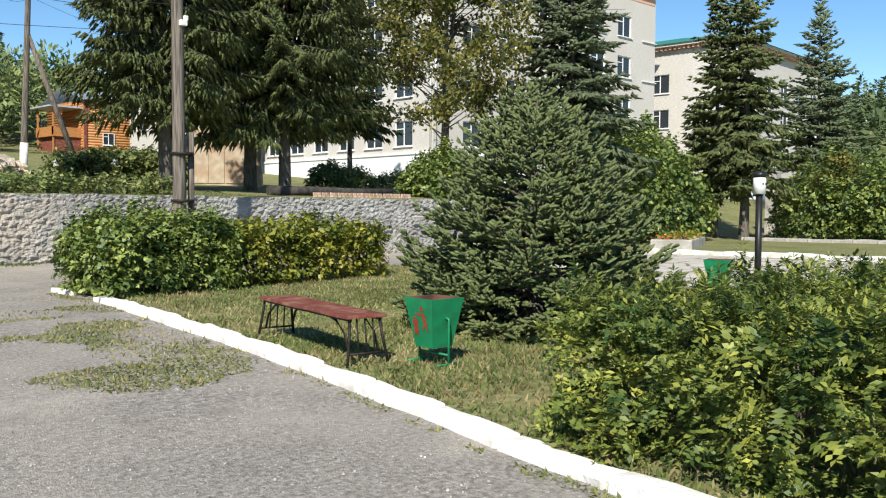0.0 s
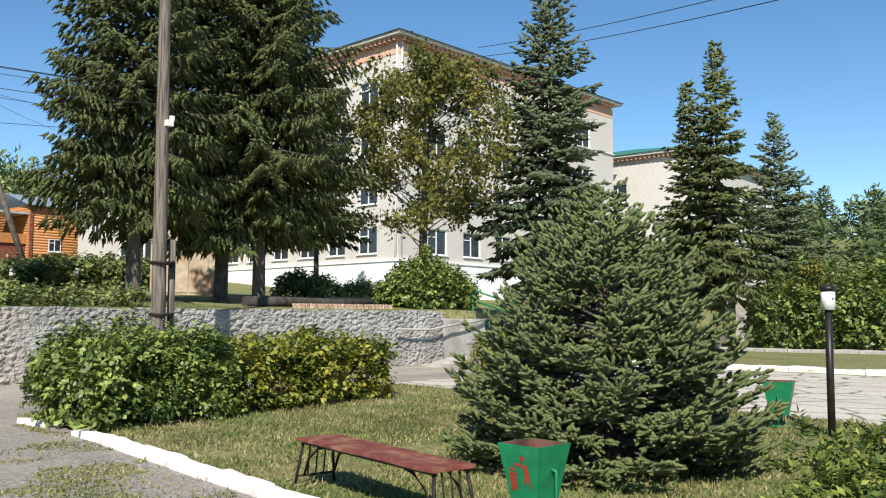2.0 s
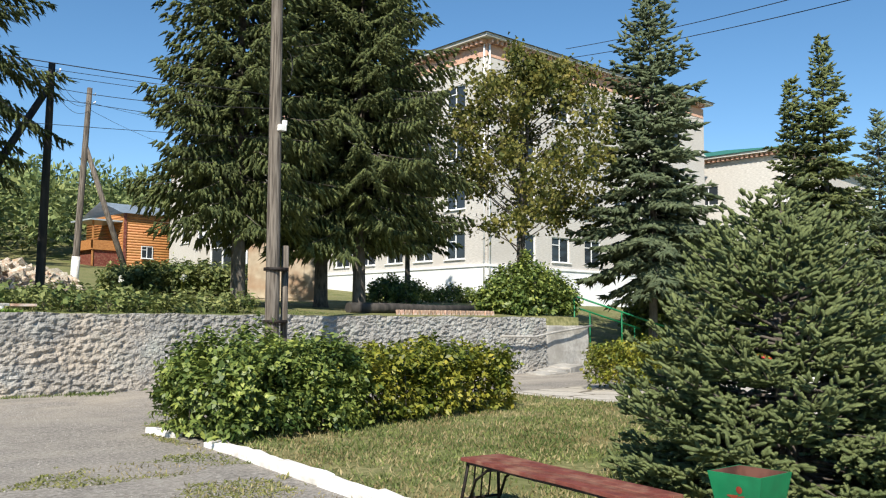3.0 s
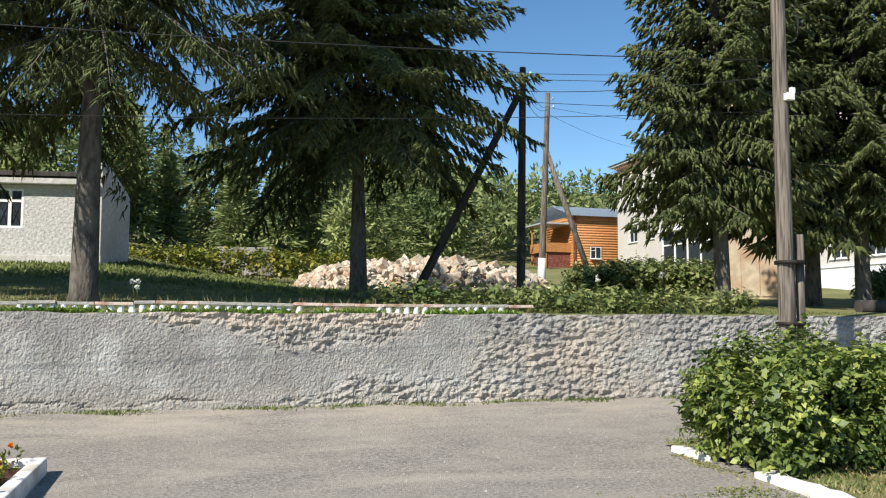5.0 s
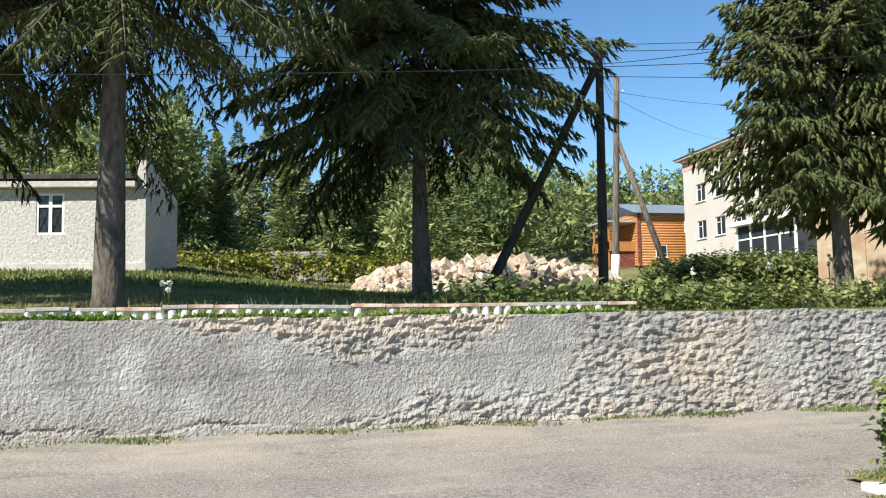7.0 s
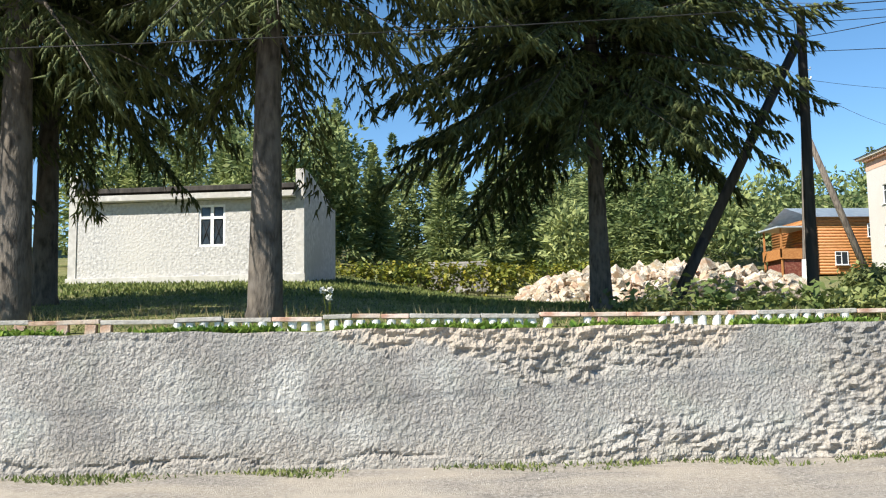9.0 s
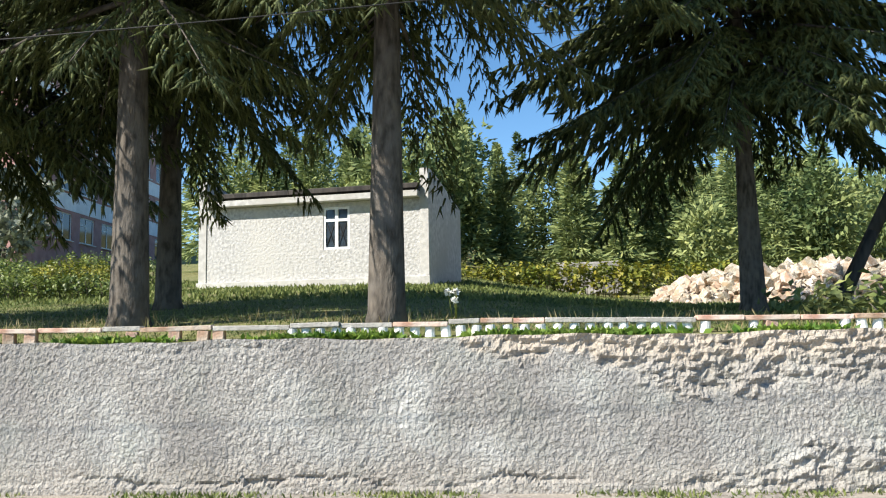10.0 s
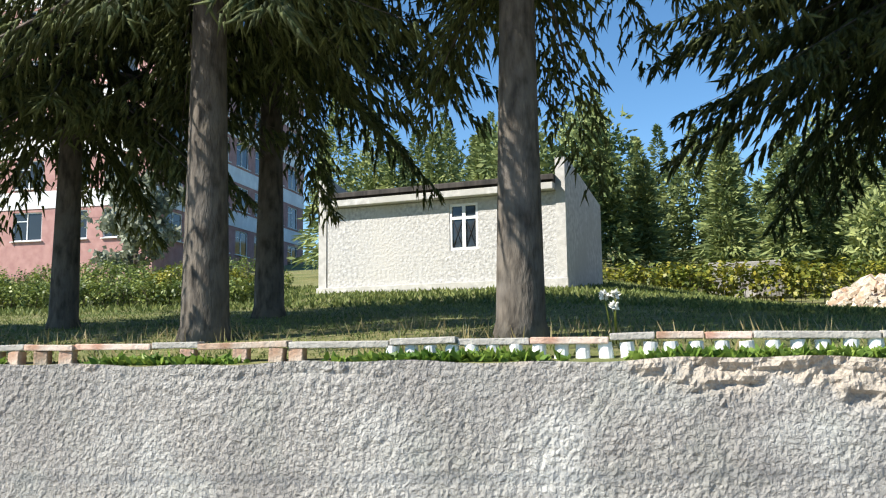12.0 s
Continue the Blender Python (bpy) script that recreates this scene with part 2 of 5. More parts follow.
BRICK_CREAM = mat("cream_silicate_brick", (0.47, 0.45, 0.42), (0.64, 0.615, 0.58), 0.9, 4, 9, 0.5, 10, stain=(0.53, 0.495, 0.455), stain_scale=0.18, stretch=(1, 1, 7))
BRICK_PINK = mat("pink_brick_band", (0.58, 0.33, 0.24), (0.70, 0.44, 0.33), 0.9, 5, 8, 0.2, 12, stretch=(1, 1, 5))
PLINTH = mat("white_painted_plinth", (0.78, 0.79, 0.82), (0.88, 0.89, 0.91), 0.8, 2.5, 7, 0.1, 20, stain=(0.70, 0.71, 0.73), stain_scale=0.6)
# roof sheets, and the dark boxes that stand for unlit rooms
ROOF_AND_ROOM_DARK = mat("dark_roof_and_unlit_room", (0.10, 0.085, 0.075), (0.2, 0.17, 0.15), 0.7, 3, 5)
ROOF_GREEN = mat("green_roof_sheet", (0.03, 0.16, 0.11), (0.05, 0.22, 0.15), 0.5, 2, 5)
ROOF_BLUE = mat("pale_blue_metal_roof", (0.40, 0.48, 0.55), (0.52, 0.60, 0.66), 0.4, 2, 5, metal=0.2)
LOG = mat("orange_varnished_logs", (0.36, 0.145, 0.05), (0.54, 0.26, 0.10), 0.5, 4, 7, 0.2, 12, stretch=(1, 1, 6), each=0.12)
TAN_METAL = mat("tan_painted_metal", (0.37, 0.30, 0.22), (0.49, 0.41, 0.31), 0.6, 4, 7, 0.1, 10, stain=(0.34, 0.22, 0.14), stain_scale=1.2)
SHED_PLASTER = mat("shed_plaster", (0.36, 0.357, 0.352), (0.60, 0.594, 0.585), 0.95, 11, 9, 1.0, 13, stain=(0.52, 0.51, 0.49), stain_scale=0.5, relief=0.03)
SHED_SMOOTH = mat("smooth_pale_render", (0.42, 0.415, 0.40), (0.60, 0.59, 0.57), 0.95, 6, 9, 0.4, 30, stain=(0.46, 0.45, 0.42), stain_scale=0.8)
WHITE_FRAME = mat("white_window_frame", (0.76, 0.77, 0.78), (0.85, 0.86, 0.87), 0.4, 3, 4)
GLASS = glass_mat("window_glass", (0.03, 0.037, 0.045))
ROCK = mat("broken_limestone", (0.31, 0.265, 0.20), (0.66, 0.62, 0.54), 0.95, 4, 8, 0.8, 20, stain=(0.47, 0.33, 0.22), stain_scale=1.3, each=0.28, island=0.15)
CONCRETE = mat("old_concrete", (0.36, 0.34, 0.31), (0.50, 0.48, 0.44), 0.95, 12, 8, 0.6, 40, stain=(0.30, 0.28, 0.25), stain_scale=1.2)
SLATE_WHITE = mat("white_corrugated_sheet", (0.74, 0.74, 0.72), (0.86, 0.86, 0.84), 0.8, 10, 6, 0.2, 30, each=0.12)
BRICK_RED = mat("worn_red_brick", (0.40, 0.24, 0.17), (0.62, 0.44, 0.34), 0.95, 9, 8, 0.6, 35, stain=(0.60, 0.55, 0.49), stain_scale=3.0, each=0.2)
RED_TILE = mat("dull_pink_cladding", (0.38, 0.20, 0.19), (0.47, 0.27, 0.25), 0.8, 2, 6)
BLACK_PAINT = mat("black_enamel", (0.01, 0.01, 0.011), (0.022, 0.021, 0.02), 0.4, 6, 5)
LAMP_WHITE = mat("white_lamp_glass", (0.74, 0.73, 0.70), (0.82, 0.81, 0.78), 0.5, 8, 4)
CABLE = mat("black_cable", (0.015, 0.015, 0.015), (0.03, 0.03, 0.03), 0.6, 4, 2)
FLOWER = mat("marigold_petals", (0.75, 0.16, 0.01), (0.85, 0.30, 0.015), 0.6, 3, 2, island=0.3, through_light=0.2)
FLOWER_RED = mat("red_petals", (0.55, 0.02, 0.03), (0.70, 0.05, 0.05), 0.6, 3, 2, island=0.3, through_light=0.2)
FLOWER_WHITE = mat("white_petals", (0.75, 0.75, 0.7), (0.85, 0.85, 0.8), 0.6, 3, 2)


# ---------------------------------------------------------------- mesh helpers
def part(name, bm, material, parent=None, label=""):
    """Links a bmesh (or a mesh) as one object, under a thing or a part."""
    if isinstance(bm, bmesh.types.BMesh):
        me = bpy.data.meshes.new(name)
        bm.to_mesh(me)
        bm.free()
    else:
        me = bm
    if material and not me.materials:
        me.materials.append(material)
    ob = new(name, me)
    if parent:
        ob.parent = parent
    if label:
        ob["label"] = label
    return ob


def thing(name, x, y, z, label, category, group="", turn=0.0):
    ob = new(name)
    ob.empty_display_size = 0.1
    ob.matrix_world = pose(x, y, z, 0, 0, turn)
    return tagged(ob, label, category, group)


def box(bm, x0, y0, z0, x1, y1, z1, bevel=0.0, m=None):
    r = bmesh.ops.create_cube(bm, size=1.0)
    vs = r["verts"]
    for v in vs:
        v.co = Vector(((x0, x1)[v.co.x > 0], (y0, y1)[v.co.y > 0], (z0, z1)[v.co.z > 0]))
        if m:
            v.co = m @ v.co
    if bevel:
        es = list({e for v in vs for e in v.link_edges})
        bmesh.ops.bevel(bm, geom=es, offset=bevel, segments=2, affect="EDGES", profile=0.6)
    return bm


def boxes(rows, bevel=0.0):
    bm = bmesh.new()
    for r in rows:
        box(bm, *r, bevel=bevel)
    return bm


def tube(bm, points, radii, sides=8, cap=True):
    """A tapered tube along points."""
    rings = []
    pts = [Vector(p) for p in points]
    for i, p in enumerate(pts):
        d = (pts[min(i + 1, len(pts) - 1)] - pts[max(i - 1, 0)]).normalized()
        a = d.orthogonal().normalized() if abs(d.z) < 0.95 else Vector((1, 0, 0)).cross(d).normalized()
        b = d.cross(a)
        r = radii[i] if hasattr(radii, "__len__") else radii
        rings.append([bm.verts.new(p + (a * math.cos(2 * math.pi * k / sides) + b * math.sin(2 * math.pi * k / sides)) * r) for k in range(sides)])
    for u, v in zip(rings, rings[1:]):
        for k in range(sides):
            f = bm.faces.new((u[k], u[(k + 1) % sides], v[(k + 1) % sides], v[k]))
            f.smooth = True
    if cap:
        bm.faces.new(rings[0][::-1])
        bm.faces.new(rings[-1])
    return bm


def quads_mesh(name, verts):
    """A mesh of loose quads: verts has the shape (n, 4, 3)."""
    verts = np.asarray(verts, np.float32).reshape(-1, 4, 3)
    n = len(verts)
    me = bpy.data.meshes.new(name)
    me.vertices.add(4 * n)
    me.vertices.foreach_set("co", verts.ravel())
    me.loops.add(4 * n)
    me.loops.foreach_set("vertex_index", np.arange(4 * n, dtype=np.int32))
    me.polygons.add(n)
    me.polygons.foreach_set("loop_start", np.arange(0, 4 * n, 4, dtype=np.int32))
    me.update(calc_edges=True)
    return me


def unit(v):
    return v / np.maximum(np.linalg.norm(v, axis=-1, keepdims=True), 1e-9)


def blades(base, along, length, width, rng, bend=0.25, face=None):
    """Leaf-shaped quads from base points along directions: pointed at both ends, slightly folded; face biases the way they turn."""
    n = len(base)
    along = unit(along)
    side = unit(np.cross(along, rng.normal(size=(n, 3)) if face is None else face + rng.normal(0, 0.45, (n, 3))))
    up = np.cross(side, along)
    length, width = np.broadcast_to(length, n)[:, None], np.broadcast_to(width, n)[:, None]
    mid = base + along * length * 0.45
    return np.stack([base, mid + side * width / 2 + up * width * bend, base + along * length, mid - side * width / 2 + up * width * bend], axis=1)


def twigs_mesh(name, base, along, length, width, rng, rings):
    """Needle-clad twigs, three-sided and tapered to a tip, with an attribute that runs to 1 at the tips; each ring is (place along, width)."""
    n, m = len(base), len(rings)
    along = unit(along)
    side = unit(np.cross(along, rng.normal(size=(n, 3))))
    up = np.cross(side, along)
    length, width = np.broadcast_to(length, n)[:, None], np.broadcast_to(width, n)[:, None]
    cols, ts, tris = [], [], []
    for at, k in rings:
        for a in (0.0, 2.0944, 4.18879):
            cols.append(base + along * length * at + (side * math.cos(a) + up * math.sin(a)) * width * (k / 2))
            ts.append(at)
    cols.append(base + along * length)
    ts.append(1.0)
    nv = 3 * m + 1
    for r in range(m):
        for k in range(3):
            a, b = 3 * r + k, 3 * r + (k + 1) % 3
            tris += [(a, b, nv - 1)] if r == m - 1 else [(a, b, b + 3), (a, b + 3, a + 3)]
    tris = np.array(tris, np.int32)
    v = np.stack(cols, 1).astype(np.float32)
    idx = (tris[None] + (np.arange(n, dtype=np.int32) * nv)[:, None, None]).reshape(-1)
    me = bpy.data.meshes.new(name)
    me.vertices.add(n * nv)
    me.vertices.foreach_set("co", v.ravel())
    me.loops.add(len(idx))
    me.loops.foreach_set("vertex_index", idx)
    me.polygons.add(len(idx) // 3)
    me.polygons.foreach_set("loop_start", np.arange(0, len(idx), 3, dtype=np.int32))
    me.polygons.foreach_set("use_smooth", np.ones(len(idx) // 3, bool))
    me.attributes.new("tip", "FLOAT", "POINT").data.foreach_set("value", np.tile(np.array(ts, np.float32), n))
    me.update(calc_edges=True)
    return me


def smooth_step(a, b, v):
    t = np.clip((v - a) / (b - a), 0, 1)
    return t * t * (3 - 2 * t)


# ---------------------------------------------------------------- terrain
def lower(x, y):
    return (0.08 + 0.009 * np.clip(y, -40, 30) + 0.12 * smooth_step(16.6, 18.9, y) * (1 - smooth_step(8, 20, x))
            + 0.010 * np.clip(x - 6, 0, 9) * (1 - smooth_step(8, 16, y)))


def upper(x, y):
    slope = 0.10 - 0.047 * smooth_step(-3, 6, x)
    far = np.clip(y, 0, 95)
    return 1.83 + 0.002 * np.clip(x, -15, 25) + slope * (far - 19.2) + 0.03 * np.clip(far - 42, 0, 60)


def height(x, y):
    """The ground: the yard below, the terrace behind the wall, a bank past the wall's end, hills far off."""
    x, y = np.asarray(x, float), np.asarray(y, float)
    step = smooth_step(19.0, 19.2, y) * (x < 23.4) + smooth_step(17.5, 30, y) * (x >= 23.4)
    base = lower(x, y) * (1 - step) + upper(x, y) * step
    d = np.hypot(x, y)
    hill = 16 * smooth_step(95, 230, d) * smooth_step(-30, 60, x) + 9 * smooth_step(95, 200, y)
    return base + hill


def at_ground(x, y):
    return float(height(x, y))


def kerb_x(y):
    return np.interp(y, [-12, 1.7, 3.1, 4.05, 5.7, 7.4, 9.8, 11.8, 12.6, 14.3], [2.95, 3.89, 4.12, 4.39, 4.79, 5.17, 5.6, 5.95, 6.07, 6.14])


def sheet(name, xs, ys, z_of, material, keep=None):
    gx, gy = np.meshgrid(xs, ys)
    v = np.stack([gx, gy, z_of(gx, gy)], -1).reshape(-1, 3)
    nx = len(xs)
    idx = np.arange(len(v)).reshape(len(ys), nx)
    f = np.stack([idx[:-1, :-1], idx[:-1, 1:], idx[1:, 1:], idx[1:, :-1]], -1).reshape(-1, 4)
    if keep is not None:
        c = v[f].mean(1)
        f = f[keep(c[:, 0], c[:, 1])]
    me = bpy.data.meshes.new(name)
    me.from_pydata(v.tolist(), [], f.tolist())
    me.polygons.foreach_set("use_smooth", np.ones(len(me.polygons), bool))
    return part(name, me, material)


def grade(*stretches):
    return np.unique(np.round(np.concatenate([np.arange(a, b, s) for a, b, s in stretches]), 4))


xs = grade((-600, -60, 60), (-60, -16, 4), (-16, 24, 0.4), (23.3, 23.5, 0.1), (24, 80, 4), (80, 900, 40))
ys = grade((-600, -60, 60), (-60, -12, 4), (-12, 18.8, 0.4), (18.8, 19.4, 0.1), (19.4, 50, 0.8), (50, 110, 5), (110, 900, 40))
ground = tagged(sheet("ground", xs, ys, height, ASPHALT), "worn grey asphalt yard with a grassy terrace behind", "ground", kind="structure")
ground.data.materials.append(GRASS_SOIL)
cx = np.array([p.center[:2] for p in ground.data.polygons])
grassy = (cx[:, 1] > 19.1) | (cx[:, 0] > 24.6) | (cx[:, 1] < -30) | (cx[:, 0] < -40)
ground.data.polygons.foreach_set("material_index", grassy.astype(np.int32))

# lawn behind the kerb
lawn_z = lambda x, y: lower(x, y) + 0.043 + 0.008 * np.sin(x * 1.3) * np.sin(y * 1.7)
lawn = sheet("lawn", grade((3.0, 14.2, 0.2)), grade((-12, 14.8, 0.2)), lawn_z, GRASS_SOIL,
             lambda x, y: (x > kerb_x(y) + 0.06) & (x < 13.0 + 0.08 * y))
tagged(lawn, "dry green and straw-coloured lawn inside a white kerb", "lawn", kind="structure")
plaza = sheet("pavement", grade((13.4, 24.4, 0.5)), grade((-14, 15.1, 0.5)), lambda x, y: lower(x, y) + 0.012, PAVING, lambda x, y: x > 13.0 + 0.08 * y)
tagged(plaza, "pale concrete plaza beyond the lawn", "pavement", kind="structure")


# ---------------------------------------------------------------- retaining wall
def wall_top(x):
    return 1.845 + 0.001 * x


def fbm(x, z, scale, octaves, seed):
    return np.array([noise.fractal(Vector((a * scale + seed, b * scale, seed * 0.7)), 0.9, 2.0, octaves) for a, b in zip(x.ravel(), z.ravel())]).reshape(x.shape)


def retaining_wall(x0, x1, y0, spans):
    px = grade(*spans)
    nx, nz = len(px), 56
    gx, gk = np.meshgrid(px, np.linspace(0, 1, nz))
    bottom = height(gx, np.full_like(gx, y0 - 0.2)) - 0.10
    top = wall_top(gx) + 0.012 * np.sin(gx * 2.3) + 0.008 * np.sin(gx * 7.1)
    gz = bottom + (top - bottom) * gk
    under, over = top - gz, gz - bottom
    fine = fbm(gx, gz, 17.0, 3, 1.7)
    lump = fbm(gx, gz, 3.1, 3, 9.2)
    patch = fbm(gx, gz, 1.1, 2, 21.0)
    cast = fbm(gx * 0.8 + gz * 0.45, gz * 1.25 - gx * 0.3, 9.5, 2, 4.4)
    beds = fbm(gx * 0.55 - gz * 0.12, gz * 1.5, 8.0, 3, 14.0)
    # plaster broken off below the top, in bedded ledges; more of it low down; coarse rough-cast further along
    rough = smooth_step(5.3, 5.75, gx + 0.25 * under + 0.1 * lump) * (1 - 0.45 * smooth_step(8.0, 8.3, gx) * (1 - smooth_step(8.7, 9.0, gx)))
    chip = smooth_step(-0.03, 0.12, np.interp(gx, [-0.9, 0.2, 1.2, 2.2, 3.4, 4.0, 4.3, 4.65], [-0.05, 0.12, 0.36, 0.6, 0.58, 0.42, 0.3, -0.05]) + 0.17 * lump + 0.07 * fine - under)
    low = smooth_step(0.0, 0.16, np.interp(gx, [1.2, 2.4, 3.2, 5.2, 5.7], [-0.1, 0.36, 0.62, 0.56, 0.3]) + 0.22 * lump - over) * (gx > 1) * (gx < 6)
    grain = 0.45 + 0.55 * smooth_step(-0.35, 0.25, patch)
    broken = np.maximum(chip, 0.8 * low)
    ledge = bottom + 0.22 + 0.05 * lump + 0.035 * fine + 0.03 * np.sin(gx * 2.9)
    crack = 0.05 * np.exp(-((gz - ledge) / 0.018) ** 2) * smooth_step(-0.3, 0.1, patch) * (gx < 1.5)
    seam = 0.012 * np.exp(-((under - 0.09 - 0.05 * lump - 0.01 * fine) / 0.022) ** 2) * (gx < 1.8) * smooth_step(-0.25, 0.1, np.sin(gx * 1.9) + lump)
    skirt = (over < 0.2 + 0.05 * lump + 0.03 * np.sin(gx * 2.9)) * (gx < 1.5)
    out = (0.011 * fine * grain * (1 - rough) + 0.010 * lump * (1 - rough) + rough * (0.055 * cast + 0.02 * lump) + broken * (0.055 * beds + 0.022 * fine)
           - 0.014 * chip + 0.016 * skirt - crack - seam)
    gy = y0 - out + 0.05 * gk
    front = np.stack([gx, gy, gz], -1)
    back = np.stack([px, np.full(nx, y0 + 0.32), top[-1] - 0.01], -1)
    v = np.concatenate([front.reshape(-1, 3), back, np.stack([px, np.full(nx, y0 + 0.32), bottom[0]], -1)])
    idx = np.arange(len(v)).reshape(-1, nx)
    f = np.stack([idx[:-1, :-1], idx[:-1, 1:], idx[1:, 1:], idx[1:, :-1]], -1).reshape(-1, 4).tolist()
    f += [list(idx[:, 0]), list(idx[::-1, -1])]
    me = bpy.data.meshes.new("wall")
    me.from_pydata(v.tolist(), [], f)
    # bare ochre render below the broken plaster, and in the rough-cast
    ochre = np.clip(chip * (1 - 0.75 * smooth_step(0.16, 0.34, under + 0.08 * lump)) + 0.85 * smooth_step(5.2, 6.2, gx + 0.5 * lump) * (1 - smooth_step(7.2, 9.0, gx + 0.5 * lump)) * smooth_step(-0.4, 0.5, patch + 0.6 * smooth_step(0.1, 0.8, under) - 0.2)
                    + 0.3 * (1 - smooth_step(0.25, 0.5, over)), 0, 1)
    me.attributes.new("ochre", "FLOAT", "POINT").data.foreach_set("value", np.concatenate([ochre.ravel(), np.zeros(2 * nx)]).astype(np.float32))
    return me


WALL_Y = 18.9
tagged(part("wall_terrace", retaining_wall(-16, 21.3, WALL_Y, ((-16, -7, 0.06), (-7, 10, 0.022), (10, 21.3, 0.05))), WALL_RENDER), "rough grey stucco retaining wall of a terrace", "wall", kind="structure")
bm = boxes([(21.3, WALL_Y + 0.05, 0.1, 23.5, WALL_Y + 0.5, 1.62)], 0.05)
bmesh.ops.subdivide_edges(bm, edges=bm.edges[:], cuts=5, use_grid_fill=True)
for v in bm.verts:
    v.co += Vector((noise.noise(v.co * 2), noise.noise(v.co * 2 + Vector((9, 0, 0))), noise.noise(v.co * 2 + Vector((0, 9, 0))))) * 0.05
tagged(part("wall_end", bm, CONCRETE), "broken lower end of the concrete wall", "wall", kind="structure")


# ---------------------------------------------------------------- kerbs
def kerb(name, pts, width, rise, label, material=WHITEWASH, seed=0, gaps=()):
    """Kerb stones laid end to end along a line, each a child of the kerb."""
    rng = random.Random(seed)
    root = tagged(new(name), label, "kerb", kind="structure")
    pts = [Vector((x, y, 0)) for x, y in pts]
    line = [0.0]
    for a, b in zip(pts, pts[1:]):
        line.append(line[-1] + (b - a).length)
    s, n = 0.0, 0
    while s < line[-1] - 0.2:
        e = min(s + rng.uniform(0.85, 1.05), line[-1])
        ends = []
        for q in (s, e):
            k = max(i for i in range(len(line) - 1) if line[i] <= q + 1e-6)
            ends.append(pts[k].lerp(pts[k + 1], (q - line[k]) / (line[k + 1] - line[k])))
        c, d = (ends[0] + ends[1]) / 2, ends[1] - ends[0]
        if any(a < c.y < b for a, b in gaps):
            s, n = e, n + 1
            continue
        bm = bmesh.new()
        h = d.length / 2 - rng.uniform(0.004, 0.014)
        box(bm, -h, -width / 2, -0.15, h, width / 2, rise, 0.025)
        bmesh.ops.subdivide_edges(bm, edges=[q for q in bm.edges if q.calc_length() > 0.3], cuts=5, use_grid_fill=True)
        for v in bm.verts:
            v.co += Vector((0, noise.noise(v.co * 5 + Vector((n * 3.1, 0, seed))), noise.noise(v.co * 4 + Vector((n * 5.3, 7, seed))))) * 0.022
        ob = part("kerb_stone", bm, material, root)
        slope = math.atan2(float(lower(ends[1].x, ends[1].y) - lower(ends[0].x, ends[0].y)), d.length)
        ob.matrix_world = Matrix.Translation((c.x + rng.uniform(-0.02, 0.02), c.y, float(lower(c.x, c.y)) + rng.uniform(-0.018, 0.012))) @ Euler((rng.uniform(-0.05, 0.05), -slope + rng.uniform(-0.012, 0.012), math.atan2(d.y, d.x) + rng.uniform(-0.02, 0.02))).to_matrix().to_4x4()
        s, n = e, n + 1
    return root


kerb("kerb_lawn", [(kerb_x(y), y) for y in (-9, -5, 0, 1.7, 3.1, 4.05, 5.7, 7.4, 9.8, 11.8, 12.6, 14.2)], 0.21, 0.085, "whitewashed uneven kerb stones along the lawn", seed=3, gaps=((12.25, 13.2),))
kerb("kerb_plaza", [(24.5, 14.2), (24.5, -12)], 0.3, 0.14, "whitewashed kerb on the far side of the plaza", seed=5)
kerb("kerb_far", [(38.6, 17), (38.6, -8)], 0.3, 0.15, "pale concrete kerb below the shrubs", CONCRETE, seed=6)


